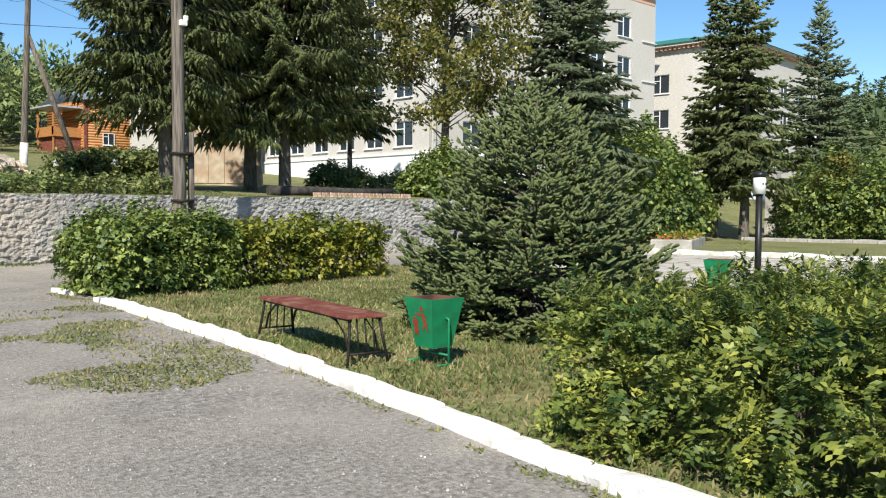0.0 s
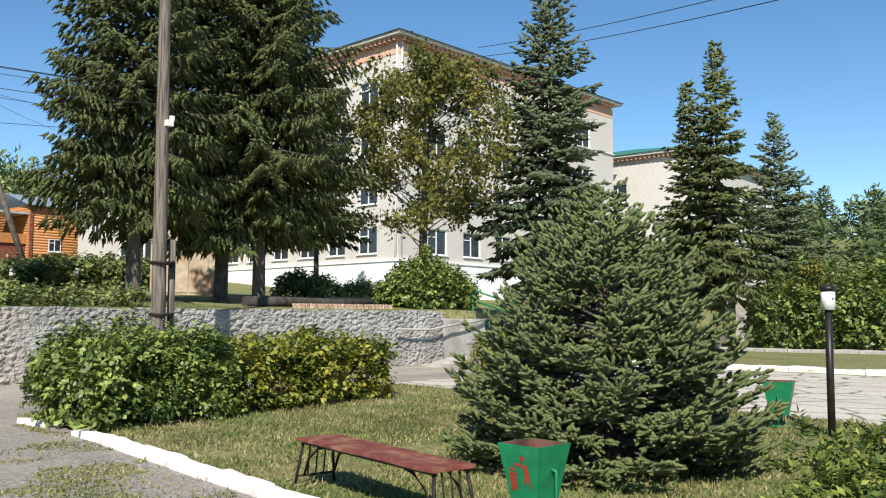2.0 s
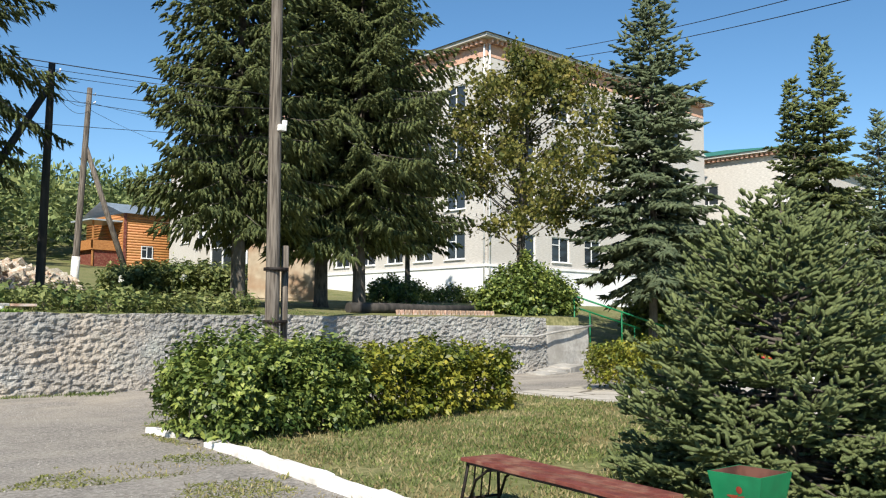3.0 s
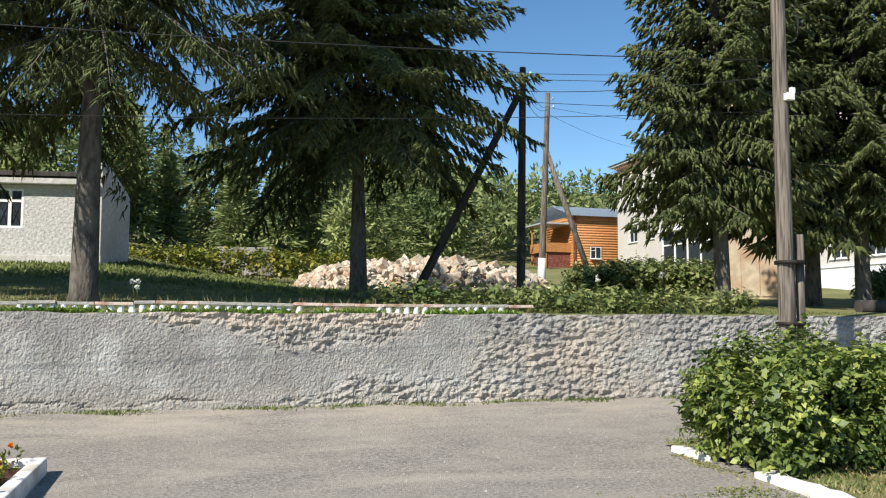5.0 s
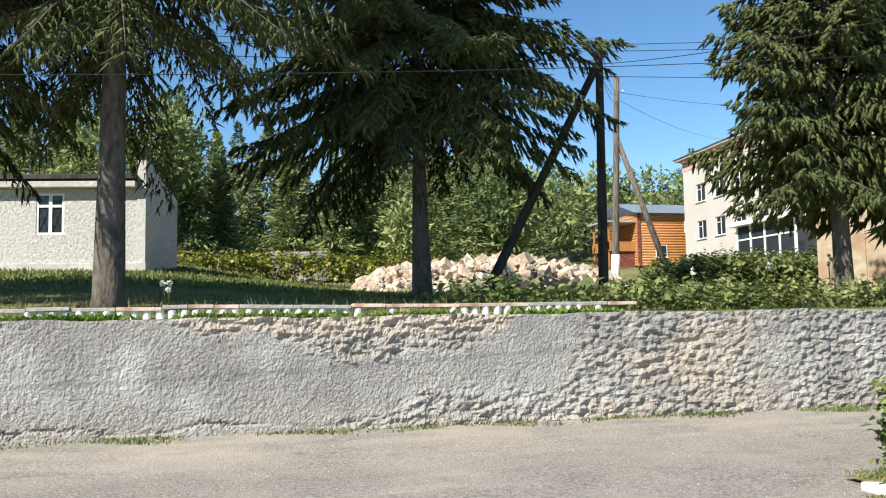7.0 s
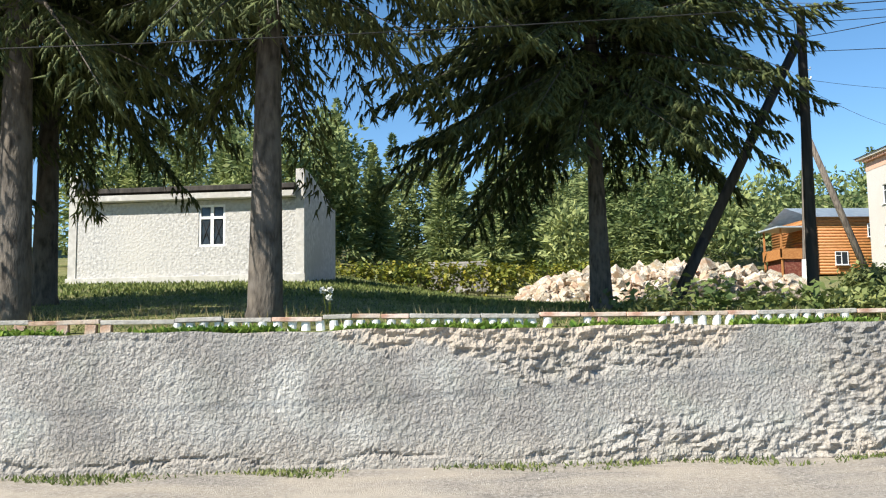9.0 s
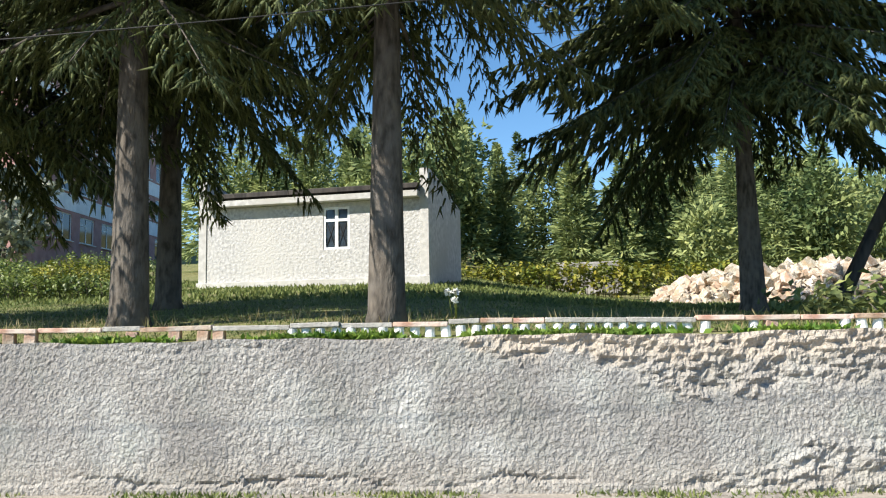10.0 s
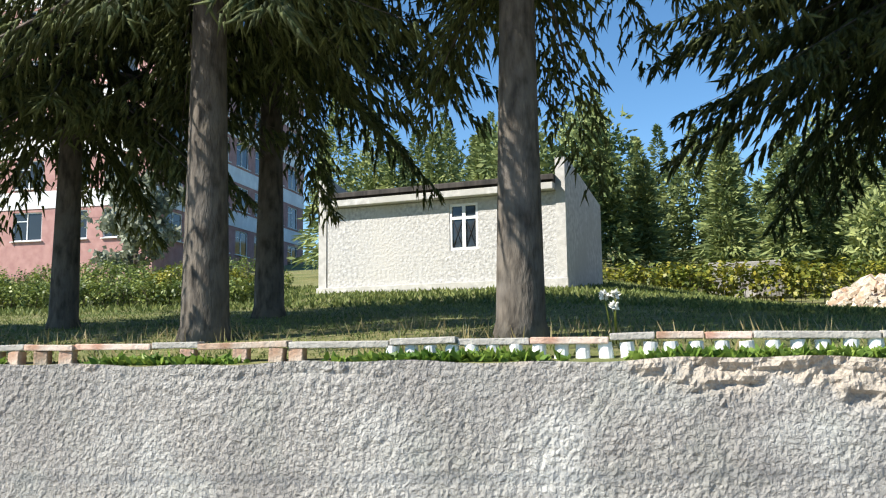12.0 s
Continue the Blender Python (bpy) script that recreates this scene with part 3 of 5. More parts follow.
# ---------------------------------------------------------------- plants
def spruce(x, y, h, radius, start, seed, label, needles=NEEDLES, lat=10.0, tpm=13.0, twig=0.3, width=0.06, droop=0.5, hang=0.45, trunk_r=None, lean=(0, 0), power=0.85, base=None, group="spruces", whorl=0.3, fine=99.0, jag=(0.55, 1.12), fan=0.26, inner=0.14, boughs=(), per=(5, 8), rings=((0.04, 1.0),), upturn=0.22):
    """A conifer: tapered trunk, whorls of drooping limbs, side shoots along each limb, and needle-clad twigs on every shoot."""
    rng = np.random.default_rng(seed)
    z0 = at_ground(x, y) - 0.08 if base is None else base
    root = thing("spruce_tree", x, y, z0, label, "tree", group)
    tr = trunk_r or h * 0.0135
    ks = np.linspace(0, 1, 9)
    mid = [(lean[0] * k * h + 0.04 * math.sin(4 * k + seed), lean[1] * k * h + 0.04 * math.cos(5 * k + seed), h * k * 0.985) for k in ks]
    rad = [max(0.012, tr * ((1.45 if k == 0 else 1.12 if k < 0.15 else 1.0) * (1 - k) ** 0.85)) for k in ks]
    bm = bmesh.new()
    tube(bm, [mid[0], (mid[0][0], mid[0][1], 0.25)] + mid[1:], [rad[0] * 1.1, rad[0] * 0.85] + rad[1:], 12)
    part("trunk", bm, BARK, root)
    sticks, rows = bmesh.new(), []
    down = np.array([0, 0, -1.0])

    def limb(zz, az, length, f, dr):
        out = np.array([math.cos(az), math.sin(az), 0])
        root_p = np.array([lean[0] * zz, lean[1] * zz, zz])
        lift = (0.55 * f + 0.05) - 0.12 * (1 - f)
        path = lambda s: root_p + out * (length * s)[:, None] - down * (length * (lift * s - dr * (1 - f * 0.6) * s * s + upturn * s ** 4))[:, None]
        coarse = zz > fine
        k = 2.2 if coarse else 1.0
        n = max(4, int(length * lat * (1 - 0.3 * f) / k))
        s = np.clip(np.linspace(inner, 1.0, n) + rng.normal(0, 0.25 / n, n), 0.05, 1.0)
        p, fwd = path(s), unit(path(s + 0.02) - path(s - 0.02))
        side = unit(np.cross(fwd, [0, 0, 1.0]))
        sg = np.where(np.arange(n) % 2 == 0, 1.0, -1.0)[:, None]
        ll = np.minimum(fan * length * (1.03 - s) ** 0.6 * rng.uniform(0.45, 1.1, n) + 0.1, 0.85)
        ld = unit(fwd * 0.6 + side * sg * 0.8 + down * (hang * 0.35 * (1 - f)) + rng.normal(0, 0.12, (n, 3)))
        c = np.maximum(2, np.ceil(ll * tpm / k + rng.uniform(-0.5, 0.8, n)).astype(int))
        i = np.repeat(np.arange(n), c)
        u = rng.uniform(0, 1, len(i)) ** 0.8
        q = p[i] + ld[i] * (ll[i] * u)[:, None] + down * (0.3 * hang * ll[i] * u * u)[:, None]
        d = ld[i] * 0.7 + side[i] * rng.normal(0, 0.5, (len(i), 1)) + fwd[i] * 0.3 + down * (hang * rng.uniform(0.1, 1.5, (len(i), 1)) * (1 - 0.6 * f) - 0.12) + rng.normal(0, 0.18, (len(i), 3))
        size = rng.uniform(0.6, 1.25, len(i)) * (0.6 + 0.4 * (1 - f)) * k
        rows.append((q, d, twig * size, width * (0.75 + 0.25 * size) * k))
        if length > 0.7:
            ss = np.array([0, 0.35, 0.7, 0.95])
            tube(sticks, path(ss), [0.012 + 0.011 * length, 0.008 + 0.006 * length, 0.01, 0.004], 4, False)

    z = start
    while z < h * 0.985:
        f = (z - start) / (h - start)
        reach = radius * (1 - f) ** power * (0.72 + 0.28 * min(1, f * 9 + 0.3))
        count = int(rng.integers(*per)) if f < 0.85 else 5
        spin = rng.uniform(0, 6.28)
        for k in range(count):
            limb(z + rng.uniform(-1.0, 1.0) * whorl, spin + 6.283 * k / count + rng.normal(0, 0.2), max(0.18, reach * rng.uniform(*jag)), f, droop * rng.uniform(0.75, 1.25))
        z += whorl * (0.7 + 0.3 * (1 - f)) * (1.25 if z > fine else 1.0)
    for zz, turn, length, dr in boughs:
        limb(zz, radians(turn), length, 0.02, dr)
    tagged(part("limb_mass", sticks, BARK, root), kind="stuff")
    q, d, ln, wd = (np.concatenate([r[k] for r in rows]) for k in range(4))
    part("crown", twigs_mesh("crown", q, d, ln, wd, rng, rings), needles, root)
    return root


def leaf_shell(rng, n, size, inset):
    """Points through a rounded box of the given size (x, y, z from the ground), most of them near its skin; with outward directions."""
    sx, sy, sz = size
    face = rng.choice(5, n, p=np.array([sx * sz, sx * sz, sy * sz, sy * sz, sx * sy]) / (2 * sx * sz + 2 * sy * sz + sx * sy))
    u = rng.uniform(0, 1, (n, 3))
    p = np.stack([(u[:, 0] - 0.5) * sx, (u[:, 1] - 0.5) * sy, u[:, 2] * sz], -1)
    nrm = np.zeros((n, 3))
    for k, (ax, sgn) in enumerate(((1, -1), (1, 1), (0, -1), (0, 1), (2, 1))):
        m = face == k
        p[m, ax] = (sgn * size[ax] / 2) if ax < 2 else sz
        nrm[m, ax] = sgn
    depth = rng.uniform(0, 1, n) ** 1.6 * inset
    return p - nrm * depth[:, None], nrm


def hedge(name, x0, y0, x1, y1, top, leaf, count, seed, label, material, size=0.075, rough=0.14, turn=0.0, crown=None, category="hedge", base=None, dome=0.12):
    """A hedge: stems, and a ragged shell of leaves with hollows."""
    rng = np.random.default_rng(seed)
    cx, cy = (x0 + x1) / 2, (y0 + y1) / 2
    z0 = at_ground(cx, cy) + (0.05 if cy < 15 else 0) if base is None else base
    root = thing(name, cx, cy, z0, label, category, turn=turn)
    bm = bmesh.new()
    for _ in range(max(6, int(abs(x1 - x0) * 9))):
        px, py = rng.uniform(-0.46, 0.46) * (x1 - x0), rng.uniform(-0.4, 0.4) * (y1 - y0)
        q = (px + rng.normal(0, 0.12), py + rng.normal(0, 0.12))
        tube(bm, [(px, py, -0.1), ((px + q[0]) / 2, (py + q[1]) / 2, top * 0.45), (*q, top * 0.85)], [0.012, 0.009, 0.004], 5)
    tagged(part("stem_mass", bm, BARK, root), kind="stuff")
    count = int(count * 1.8) if leaf == "plain" else count
    p, nrm = leaf_shell(rng, count, (abs(x1 - x0), abs(y1 - y0), top), 0.42)
    bulge = np.array([noise.fractal(Vector((a * 1.9 + seed, b * 1.9, c * 1.9)), 1.0, 2.0, 3) for a, b, c in p])
    p = p + nrm * (bulge * rough * 1.4)[:, None]
    if crown is not None:
        p[:, 2] *= crown(p[:, 0])
    hollow = np.array([noise.noise(Vector((a * 4.5, b * 4.5 + seed, c * 4.5))) for a, b, c in p])
    keep = (hollow < 0.28) & (p[:, 2] > 0.02)
    # round the box's upright corners
    ex, ey = np.abs(p[:, 0]) / abs(x1 - x0) * 2, np.abs(p[:, 1]) / abs(y1 - y0) * 2
    keep &= (ex ** 8 + ey ** 8 < 1.35)
    p[:, 2] *= np.clip(1 - dome * ex ** 3 - dome * 0.8 * ey ** 3, 0.1, 1)
    p, nrm = p[keep], nrm[keep]
    mix = rng.permutation(len(p))
    p, nrm = p[mix], nrm[mix]
    n = len(p)
    d = nrm * 0.7 + rng.normal(0, 0.75, (n, 3)) + np.array([0, 0, 0.25])
    if leaf == "pinnate":
        d = unit(nrm * 0.9 + rng.normal(0, 0.55, (n, 3)) + np.array([0, 0, 0.1]))
        ln = size * rng.uniform(0.7, 1.25, n)
        side = unit(np.cross(d, np.array([0, 0, 1.0]) + rng.normal(0, 0.35, (n, 3))))
        out = []
        for k in range(6):
            at = (0.12 + 0.145 * k)
            base_p = p + d * (ln * at)[:, None] + np.array([0, 0, -1.0]) * (ln * 0.25 * at * at)[:, None]
            for sg in (-1, 1):
                out.append(blades(base_p, side * sg + d * 0.45 + rng.normal(0, 0.12, (n, 3)), ln * (0.36 - 0.026 * k), ln * 0.14, rng, 0.15, nrm + np.array([0, 0, 0.9])))
        out.append(blades(p + d * (ln * 0.85)[:, None] + np.array([0, 0, -1.0]) * (ln * 0.2)[:, None], d, ln * 0.28, ln * 0.09, rng, 0.1))
        q = np.concatenate(out)
    else:
        # leaves gathered on short shoots that lean outwards and up
        per = 6
        m = max(1, n // per)
        p = p - nrm * min(size * 1.3, 0.2)
        axis = unit(nrm[:m] * 0.7 + np.array([0, 0, 0.55]) + rng.normal(0, 0.45, (m, 3)))
        i = np.repeat(np.arange(m), per)
        at = np.tile(np.linspace(0.0, 1.0, per), m)[:, None] * size * 2.4
        rad = rng.normal(0, 1, (m * per, 3))
        d = unit(rad - axis[i] * np.sum(rad * axis[i], 1, keepdims=True)) * 0.85 + axis[i] * 0.35 + np.array([0, 0, -0.2])
        q = blades(p[i] + axis[i] * at, d, size * rng.uniform(0.7, 1.3, m * per), size * 0.66 * rng.uniform(0.8, 1.2, m * per), rng, 0.22, axis[i] + np.array([0, 0, 0.3]))
    part("foliage", quads_mesh("foliage", q), material, root)
    return root


def leafy_tree(x, y, h, spread, start, count, seed, label, material, size=0.12, trunks=((0, 0),), trunk_r=0.09, bark=BARK, category="tree", name="birch_tree"):
    rng = np.random.default_rng(seed)
    root = thing(name, x, y, at_ground(x, y) - 0.05, label, category)
    quads = []
    for ti, (ox, oy) in enumerate(trunks):
        bm = bmesh.new()
        pts = [Vector((ox * k * k * h * 0.1 + 0.12 * math.sin(3 * k + seed + ti), oy * k * k * h * 0.1, h * 0.96 * k)) for k in np.linspace(0, 1, 8)]
        tube(bm, pts, [trunk_r * (1.25 - k) ** 0.9 + 0.01 for k in np.linspace(0, 1, 8)], 9)
        part("trunk", bm, bark, root)
        limbs = bmesh.new()
        for k in range(46):
            f = rng.uniform(0, 1)
            z = start + (h - start) * f * 0.95
            az = rng.uniform(0, 6.28)
            prof = math.sin(math.pi * min(1, 0.25 + 0.72 * f)) ** 0.8
            ln = spread * prof * rng.uniform(0.55, 1.1)
            i = min(6, int(z / h * 7))
            a = pts[i].lerp(pts[i + 1], min(1, max(0, z / h * 7 - i)))
            e = a + Vector((math.cos(az) * ln, math.sin(az) * ln, ln * rng.uniform(0.2, 0.75)))
            m = (a + e) / 2 + Vector((0, 0, ln * 0.12))
            tube(limbs, [a, m, e], [0.028, 0.016, 0.005], 5, False)
            # leaves gathered in a few tufts along the outer part of the limb
            n = int(count / len(trunks) / 46)
            tufts = rng.uniform(0.45, 1.05, 4)
            s = tufts[rng.integers(0, 4, n)]
            c = np.where(s[:, None] < 0.5, np.array(a) + (np.array(m) - np.array(a)) * (s * 2)[:, None], np.array(m) + (np.array(e) - np.array(m)) * (s * 2 - 1)[:, None])
            c = c + rng.normal(0, 0.07 + 0.055 * ln, (n, 3))
            d = rng.normal(0, 1, (n, 3)) + np.array([0, 0, -0.6])
            quads.append(blades(c, d, size * rng.uniform(0.7, 1.3, n), size * 0.75, rng, 0.2))
        tagged(part("limb_mass", limbs, bark, root), kind="stuff")
    part("crown", quads_mesh("crown", np.concatenate(quads)), material, root)
    return root


# spruces on the terrace
DARK = "tall dark green spruce with drooping branches and a bare lower trunk"
NEAR = dict(whorl=0.33, lat=12, tpm=23, twig=0.2, width=0.043, fine=8.0, per=(6, 9), jag=(0.6, 1.12))
spruce(-1.07, 21.3, 19, 3.75, 4.7, 11, DARK, power=0.66, trunk_r=0.195, hang=1.1, droop=0.68, lean=(0.004, 0), boughs=((4.1, 138, 1.55, 1.0), (4.2, 146, 1.5, 1.1), (4.05, 130, 1.4, 1.0), (4.0, 141, 1.6, 1.05), (4.25, 135, 1.7, 1.15)), **NEAR)
spruce(-4.45, 21.4, 19, 4.1, 4.4, 12, DARK, power=0.7, trunk_r=0.205, hang=1.1, droop=0.66, lean=(-0.012, 0), **NEAR)
BEHIND = dict(whorl=0.36, lat=11, tpm=22, twig=0.22, width=0.052, fine=7.0, per=(5, 8), jag=(0.6, 1.12))
spruce(-5.6, 25.5, 18, 4.0, 4.1, 13, DARK, trunk_r=0.19, hang=1.2, droop=0.66, **BEHIND)
spruce(-8.1, 24.0, 18, 4.0, 3.1, 14, DARK, trunk_r=0.165, hang=1.2, droop=0.64, lean=(0.015, 0), **BEHIND)
spruce(5.08, 27.6, 13.6, 5.1, 4.8, 15, DARK, power=0.52, whorl=0.29, lat=11, tpm=24, fine=10.0, twig=0.26, width=0.066, trunk_r=0.205, hang=0.95, droop=0.66, per=(6, 9), jag=(0.66, 1.1))
# unseen tree, added out of view on the left to shade the terrace
spruce(-11.6, 20.9, 18, 3.9, 3.6, 25, DARK, trunk_r=0.19, hang=1.0, droop=0.6, whorl=0.36, lat=8, tpm=10, twig=0.36, width=0.12)
RIGHT = dict(trunk_r=0.17, whorl=0.31, lat=11, tpm=18, twig=0.25, width=0.088, power=0.6, per=(6, 8), fan=0.34, droop=0.42, jag=(0.6, 1.05))
spruce(13.3, 23.3, 16.5, 3.2, 2.9, 16, "tall spruce beside the wall with a bare grey trunk", hang=1.35, **RIGHT)
spruce(17.55, 23.2, 19, 3.6, 2.6, 17, "tall dense spruce with a pale bare trunk", hang=1.35, **RIGHT)
spruce(17.2, 24.6, 18, 3.4, 2.8, 18, "tall dense spruce beside another spruce", trunk_r=0.18, hang=0.9, whorl=0.36, lat=9, tpm=13, twig=0.4, width=0.13)
FAR = dict(whorl=0.32, lat=9, tpm=13, twig=0.34, width=0.15, jag=(0.5, 1.1), fan=0.32)
spruce(29.5, 33.6, 12, 2.6, 3.4, 23, "slim spruce near the white plinth", trunk_r=0.13, hang=0.7, **FAR)
spruce(27.9, 19.2, 15.2, 3.3, 3.0, 19, "blue-green spruce with a conical crown before the building", NEEDLES_BLUE, trunk_r=0.15, hang=0.4, **FAR)
spruce(39.2, 17.2, 14.4, 3.0, 2.9, 20, "slim conifer with a bare grey lower trunk", NEEDLES, trunk_r=0.2, hang=0.6, **FAR)
spruce(39.4, 18.7, 12.8, 2.3, 2.4, 24, "slim conifer close beside a taller one", NEEDLES, trunk_r=0.15, hang=0.6, **FAR)
spruce(63.5, 22.5, 15.6, 4.6, 0.8, 21, "dark blue-green spruce behind the shrubs", NEEDLES_BLUE, trunk_r=0.2, hang=0.3, whorl=0.4, lat=7, tpm=9, twig=0.55, width=0.2)
# round low spruce on the lawn
spruce(8.4, 6.35, 2.74, 1.88, 0.02, 22, "low broad bushy spruce growing on the lawn", NEEDLES_BUSH, whorl=0.1, lat=18, tpm=20, twig=0.125, width=0.045, jag=(0.76, 1.06), fan=0.32, inner=0.35, droop=0.24, upturn=0.26, hang=0.0, trunk_r=0.09, power=0.78, group="", base=float(lower(8.4, 6.35)) + 0.02, per=(8, 11), rings=((0.06, 0.9), (0.7, 0.85)))

leafy_tree(24.2, 22.4, 11.0, 4.1, 3.4, 17000, 31, "birch with yellowing leaves and several thin stems", LEAF_BIRCH, 0.17, ((0.2, 0), (1.3, 0.4)), 0.1)

# hedges
hedge("shrub", 5.95, 12.05, 8.3, 13.9, 1.13, "plain", 17000, 41, "dark green rounded shrub at the end of a hedge", LEAF_DARK, 0.088, 0.42, category="shrub", dome=0.2)
hedge("hedge", 7.9, 12.2, 11.7, 13.7, 1.04, "plain", 11000, 42, "clipped yellow-green hedge on the lawn", LEAF, 0.095, 0.17)
hedge("hedge", 16.6, 13.0, 20.5, 14.4, 1.0, "plain", 8000, 43, "clipped yellow-green hedge near the wall's end", LEAF, 0.085, 0.1)
hedge("hedge", 4.16, -0.3, 9.3, 3.0, 0.93, "pinnate", 12500, 44, "yellow-green hedge of feathery rowan-like leaves by the kerb", LEAF_ROWAN, 0.185, 0.24, turn=-9, base=0.1, dome=0.05)


# ---------------------------------------------------------------- bench, bins, lamp
def bench():
    a, b = Vector((5.55, 7.83)), Vector((5.07, 5.86))
    c = (a + b) / 2 + Vector((0.19, -0.02))
    z = float(lower(c.x, c.y)) + 0.055
    ln, w, h = 2.03, 0.40, 0.43
    root = thing("park_bench", c.x, c.y, z, "backless bench with red-brown board seat on black iron legs", "bench", turn=math.degrees(math.atan2(b.y - a.y, b.x - a.x)))
    for k in range(4):
        bm = boxes([(-ln / 2, -w / 2 + k * 0.102, h - 0.03, ln / 2, -w / 2 + k * 0.102 + 0.095, h)], 0.006)
        bmesh.ops.subdivide_edges(bm, edges=[e for e in bm.edges if e.calc_length() > 1], cuts=8)
        for v in bm.verts:
            v.co.z += 0.006 * noise.noise(Vector((v.co.x * 2, k * 3.0, 0)))
        part("seat_board", bm, BENCH_WOOD, root)
    for sx in (-1, 1):
        ex = sx * (ln / 2 - 0.05)
        for sy in (-1, 1):
            part("leg", tube(bmesh.new(), [(ex, sy * 0.15, h - 0.03), (ex + sx * 0.03, sy * 0.17, h * 0.5), (ex + sx * 0.07, sy * 0.21, -0.06)], 0.015, 6), IRON, root)
            part("brace", tube(bmesh.new(), [(ex - sx * 0.02, sy * 0.15, 0.1), (ex - sx * 0.10, sy * 0.15, 0.26), (ex - sx * 0.26, sy * 0.15, 0.36), (ex - sx * 0.45, sy * 0.15, h - 0.035)], 0.012, 6), IRON, root)
        for k in range(3):
            yy = -0.08 + 0.08 * k
            part("bar", tube(bmesh.new(), [(ex, yy, h - 0.03), (ex + sx * 0.045, yy, 0.09)], 0.008, 5), IRON, root)
        part("cross_bar", tube(bmesh.new(), [(ex + sx * 0.05, -0.18, 0.09), (ex + sx * 0.05, 0.18, 0.09)], 0.011, 5), IRON, root)
    part("frame", boxes([(-ln / 2 + 0.03, sy * 0.15 - 0.012, h - 0.055, ln / 2 - 0.03, sy * 0.15 + 0.012, h - 0.031) for sy in (-1, 1)]), IRON, root)
    return root


def litter_bin(x, y, turn, sign):
    z = float(lower(x, y)) + 0.05
    root = thing("litter_bin", x, y, z, "green tapered steel litter bin on a stand, with a red-brown sign" if sign else "green tapered steel litter bin beside the plaza", "litter bin", "green bins", turn)
    bm = bmesh.new()
    lo, hi, z0, z1 = 0.115, 0.19, 0.16, 0.60
    wall = 0.012
    ring = [[bm.verts.new((sx * k, sy * k, zz)) for sx, sy in ((-1, -1), (1, -1), (1, 1), (-1, 1))] for k, zz in ((lo, z0), (hi, z1), (hi - wall, z1), (lo - wall, z0 + 0.02))]
    for u, v in zip(ring, ring[1:]):
        for k in range(4):
            bm.faces.new((u[k], u[(k + 1) % 4], v[(k + 1) % 4], v[k]))
    bm.faces.new(ring[0][::-1])
    bm.faces.new(ring[-1])
    tub = part("tub", bm, GREEN_PAINT, root)
    tub.data.materials.append(RUST)
    for p in tub.data.polygons:
        c = p.center
        if p.normal.z < 0.9 and Vector((c.x, c.y, 0)).dot(Vector((p.normal.x, p.normal.y, 0))) < 0 or (p.normal.z > 0.9 and c.z < 0.3):
            p.material_index = 1
    part("litter", box(bmesh.new(), -0.135, -0.135, 0.40, 0.135, 0.135, 0.44, 0.01), RUST, root)
    for s in (-1, 1):
        part("stand_post", tube(bmesh.new(), [(s * 0.2, 0, -0.1), (s * 0.2, 0, 0.40), (s * 0.2, 0, 0.42), (s * 0.14, 0, 0.43)], 0.012, 6), GREEN_PAINT, root)
        part("foot", tube(bmesh.new(), [(s * 0.2, -0.14, 0.02), (s * 0.2, 0.14, 0.02)], 0.012, 6), GREEN_PAINT, root)
    part("stand_bar", tube(bmesh.new(), [(-0.2, 0, 0.10), (0.2, 0, 0.10)], 0.011, 6), GREEN_PAINT, root)
    if sign:
        # plain sign: a standing shape beside a small basket
        bm = bmesh.new()
        tilt = (hi - lo) / (z1 - z0)
        def spot(u, zz):
            return Vector((u, -(lo + (zz - z0) * tilt) - 0.003, zz))
        def plate(pts):
            bm.faces.new([bm.verts.new(spot(u, zz)) for u, zz in pts])
        plate([(-0.10, 0.27), (-0.045, 0.27), (-0.035, 0.40), (-0.11, 0.40)])
        plate([(-0.105, 0.41), (-0.04, 0.41), (-0.055, 0.435), (-0.09, 0.435)])
        plate([(0.015, 0.30), (0.035, 0.38), (0.015, 0.46), (0.06, 0.47), (0.085, 0.38), (0.085, 0.28), (0.06, 0.36)])
        plate([(0.0, 0.44), (-0.06, 0.455), (-0.06, 0.465), (0.02, 0.47)])
        plate([(0.03 + 0.022 * math.cos(a), 0.505 + 0.024 * math.sin(a)) for a in np.linspace(0, 5.8, 12)])
        part("sign", bm, RED_PAINT, root, "red-brown painted sign")
    return root


def bollard_lamp(x, y):
    z = float(lower(x, y)) + 0.04
    root = thing("bollard_lamp", x, y, z, "black post lamp with a white cylinder shade at the lawn edge", "lamp")
    part("post", tube(bmesh.new(), [(0, 0, -0.1), (0, 0, 1.57)], 0.046, 14), BLACK_PAINT, root)
    shade = part("shade", tube(bmesh.new(), [(0, 0, 1.57), (0, 0, 1.575), (0, 0, 1.83)], [0.05, 0.085, 0.085], 18), LAMP_WHITE, root)
    for a in (-2.2, -1.6):
        c, d = math.cos(a), math.sin(a)
        part("screw", tube(bmesh.new(), [(0.08 * c, 0.08 * d, 1.71), (0.092 * c, 0.092 * d, 1.71)], 0.012, 6), BLACK_PAINT, shade)
    part("cap", tube(bmesh.new(), [(0, 0, 1.80), (0, 0, 1.835), (0, 0, 1.87), (0, 0, 1.885)], [0.089, 0.094, 0.086, 0.04], 18), BLACK_PAINT, root)
    return root


bench()
litter_bin(5.73, 5.47, -96, True)
litter_bin(12.33, 5.86, 12, False)
bollard_lamp(11.81, 5.06)


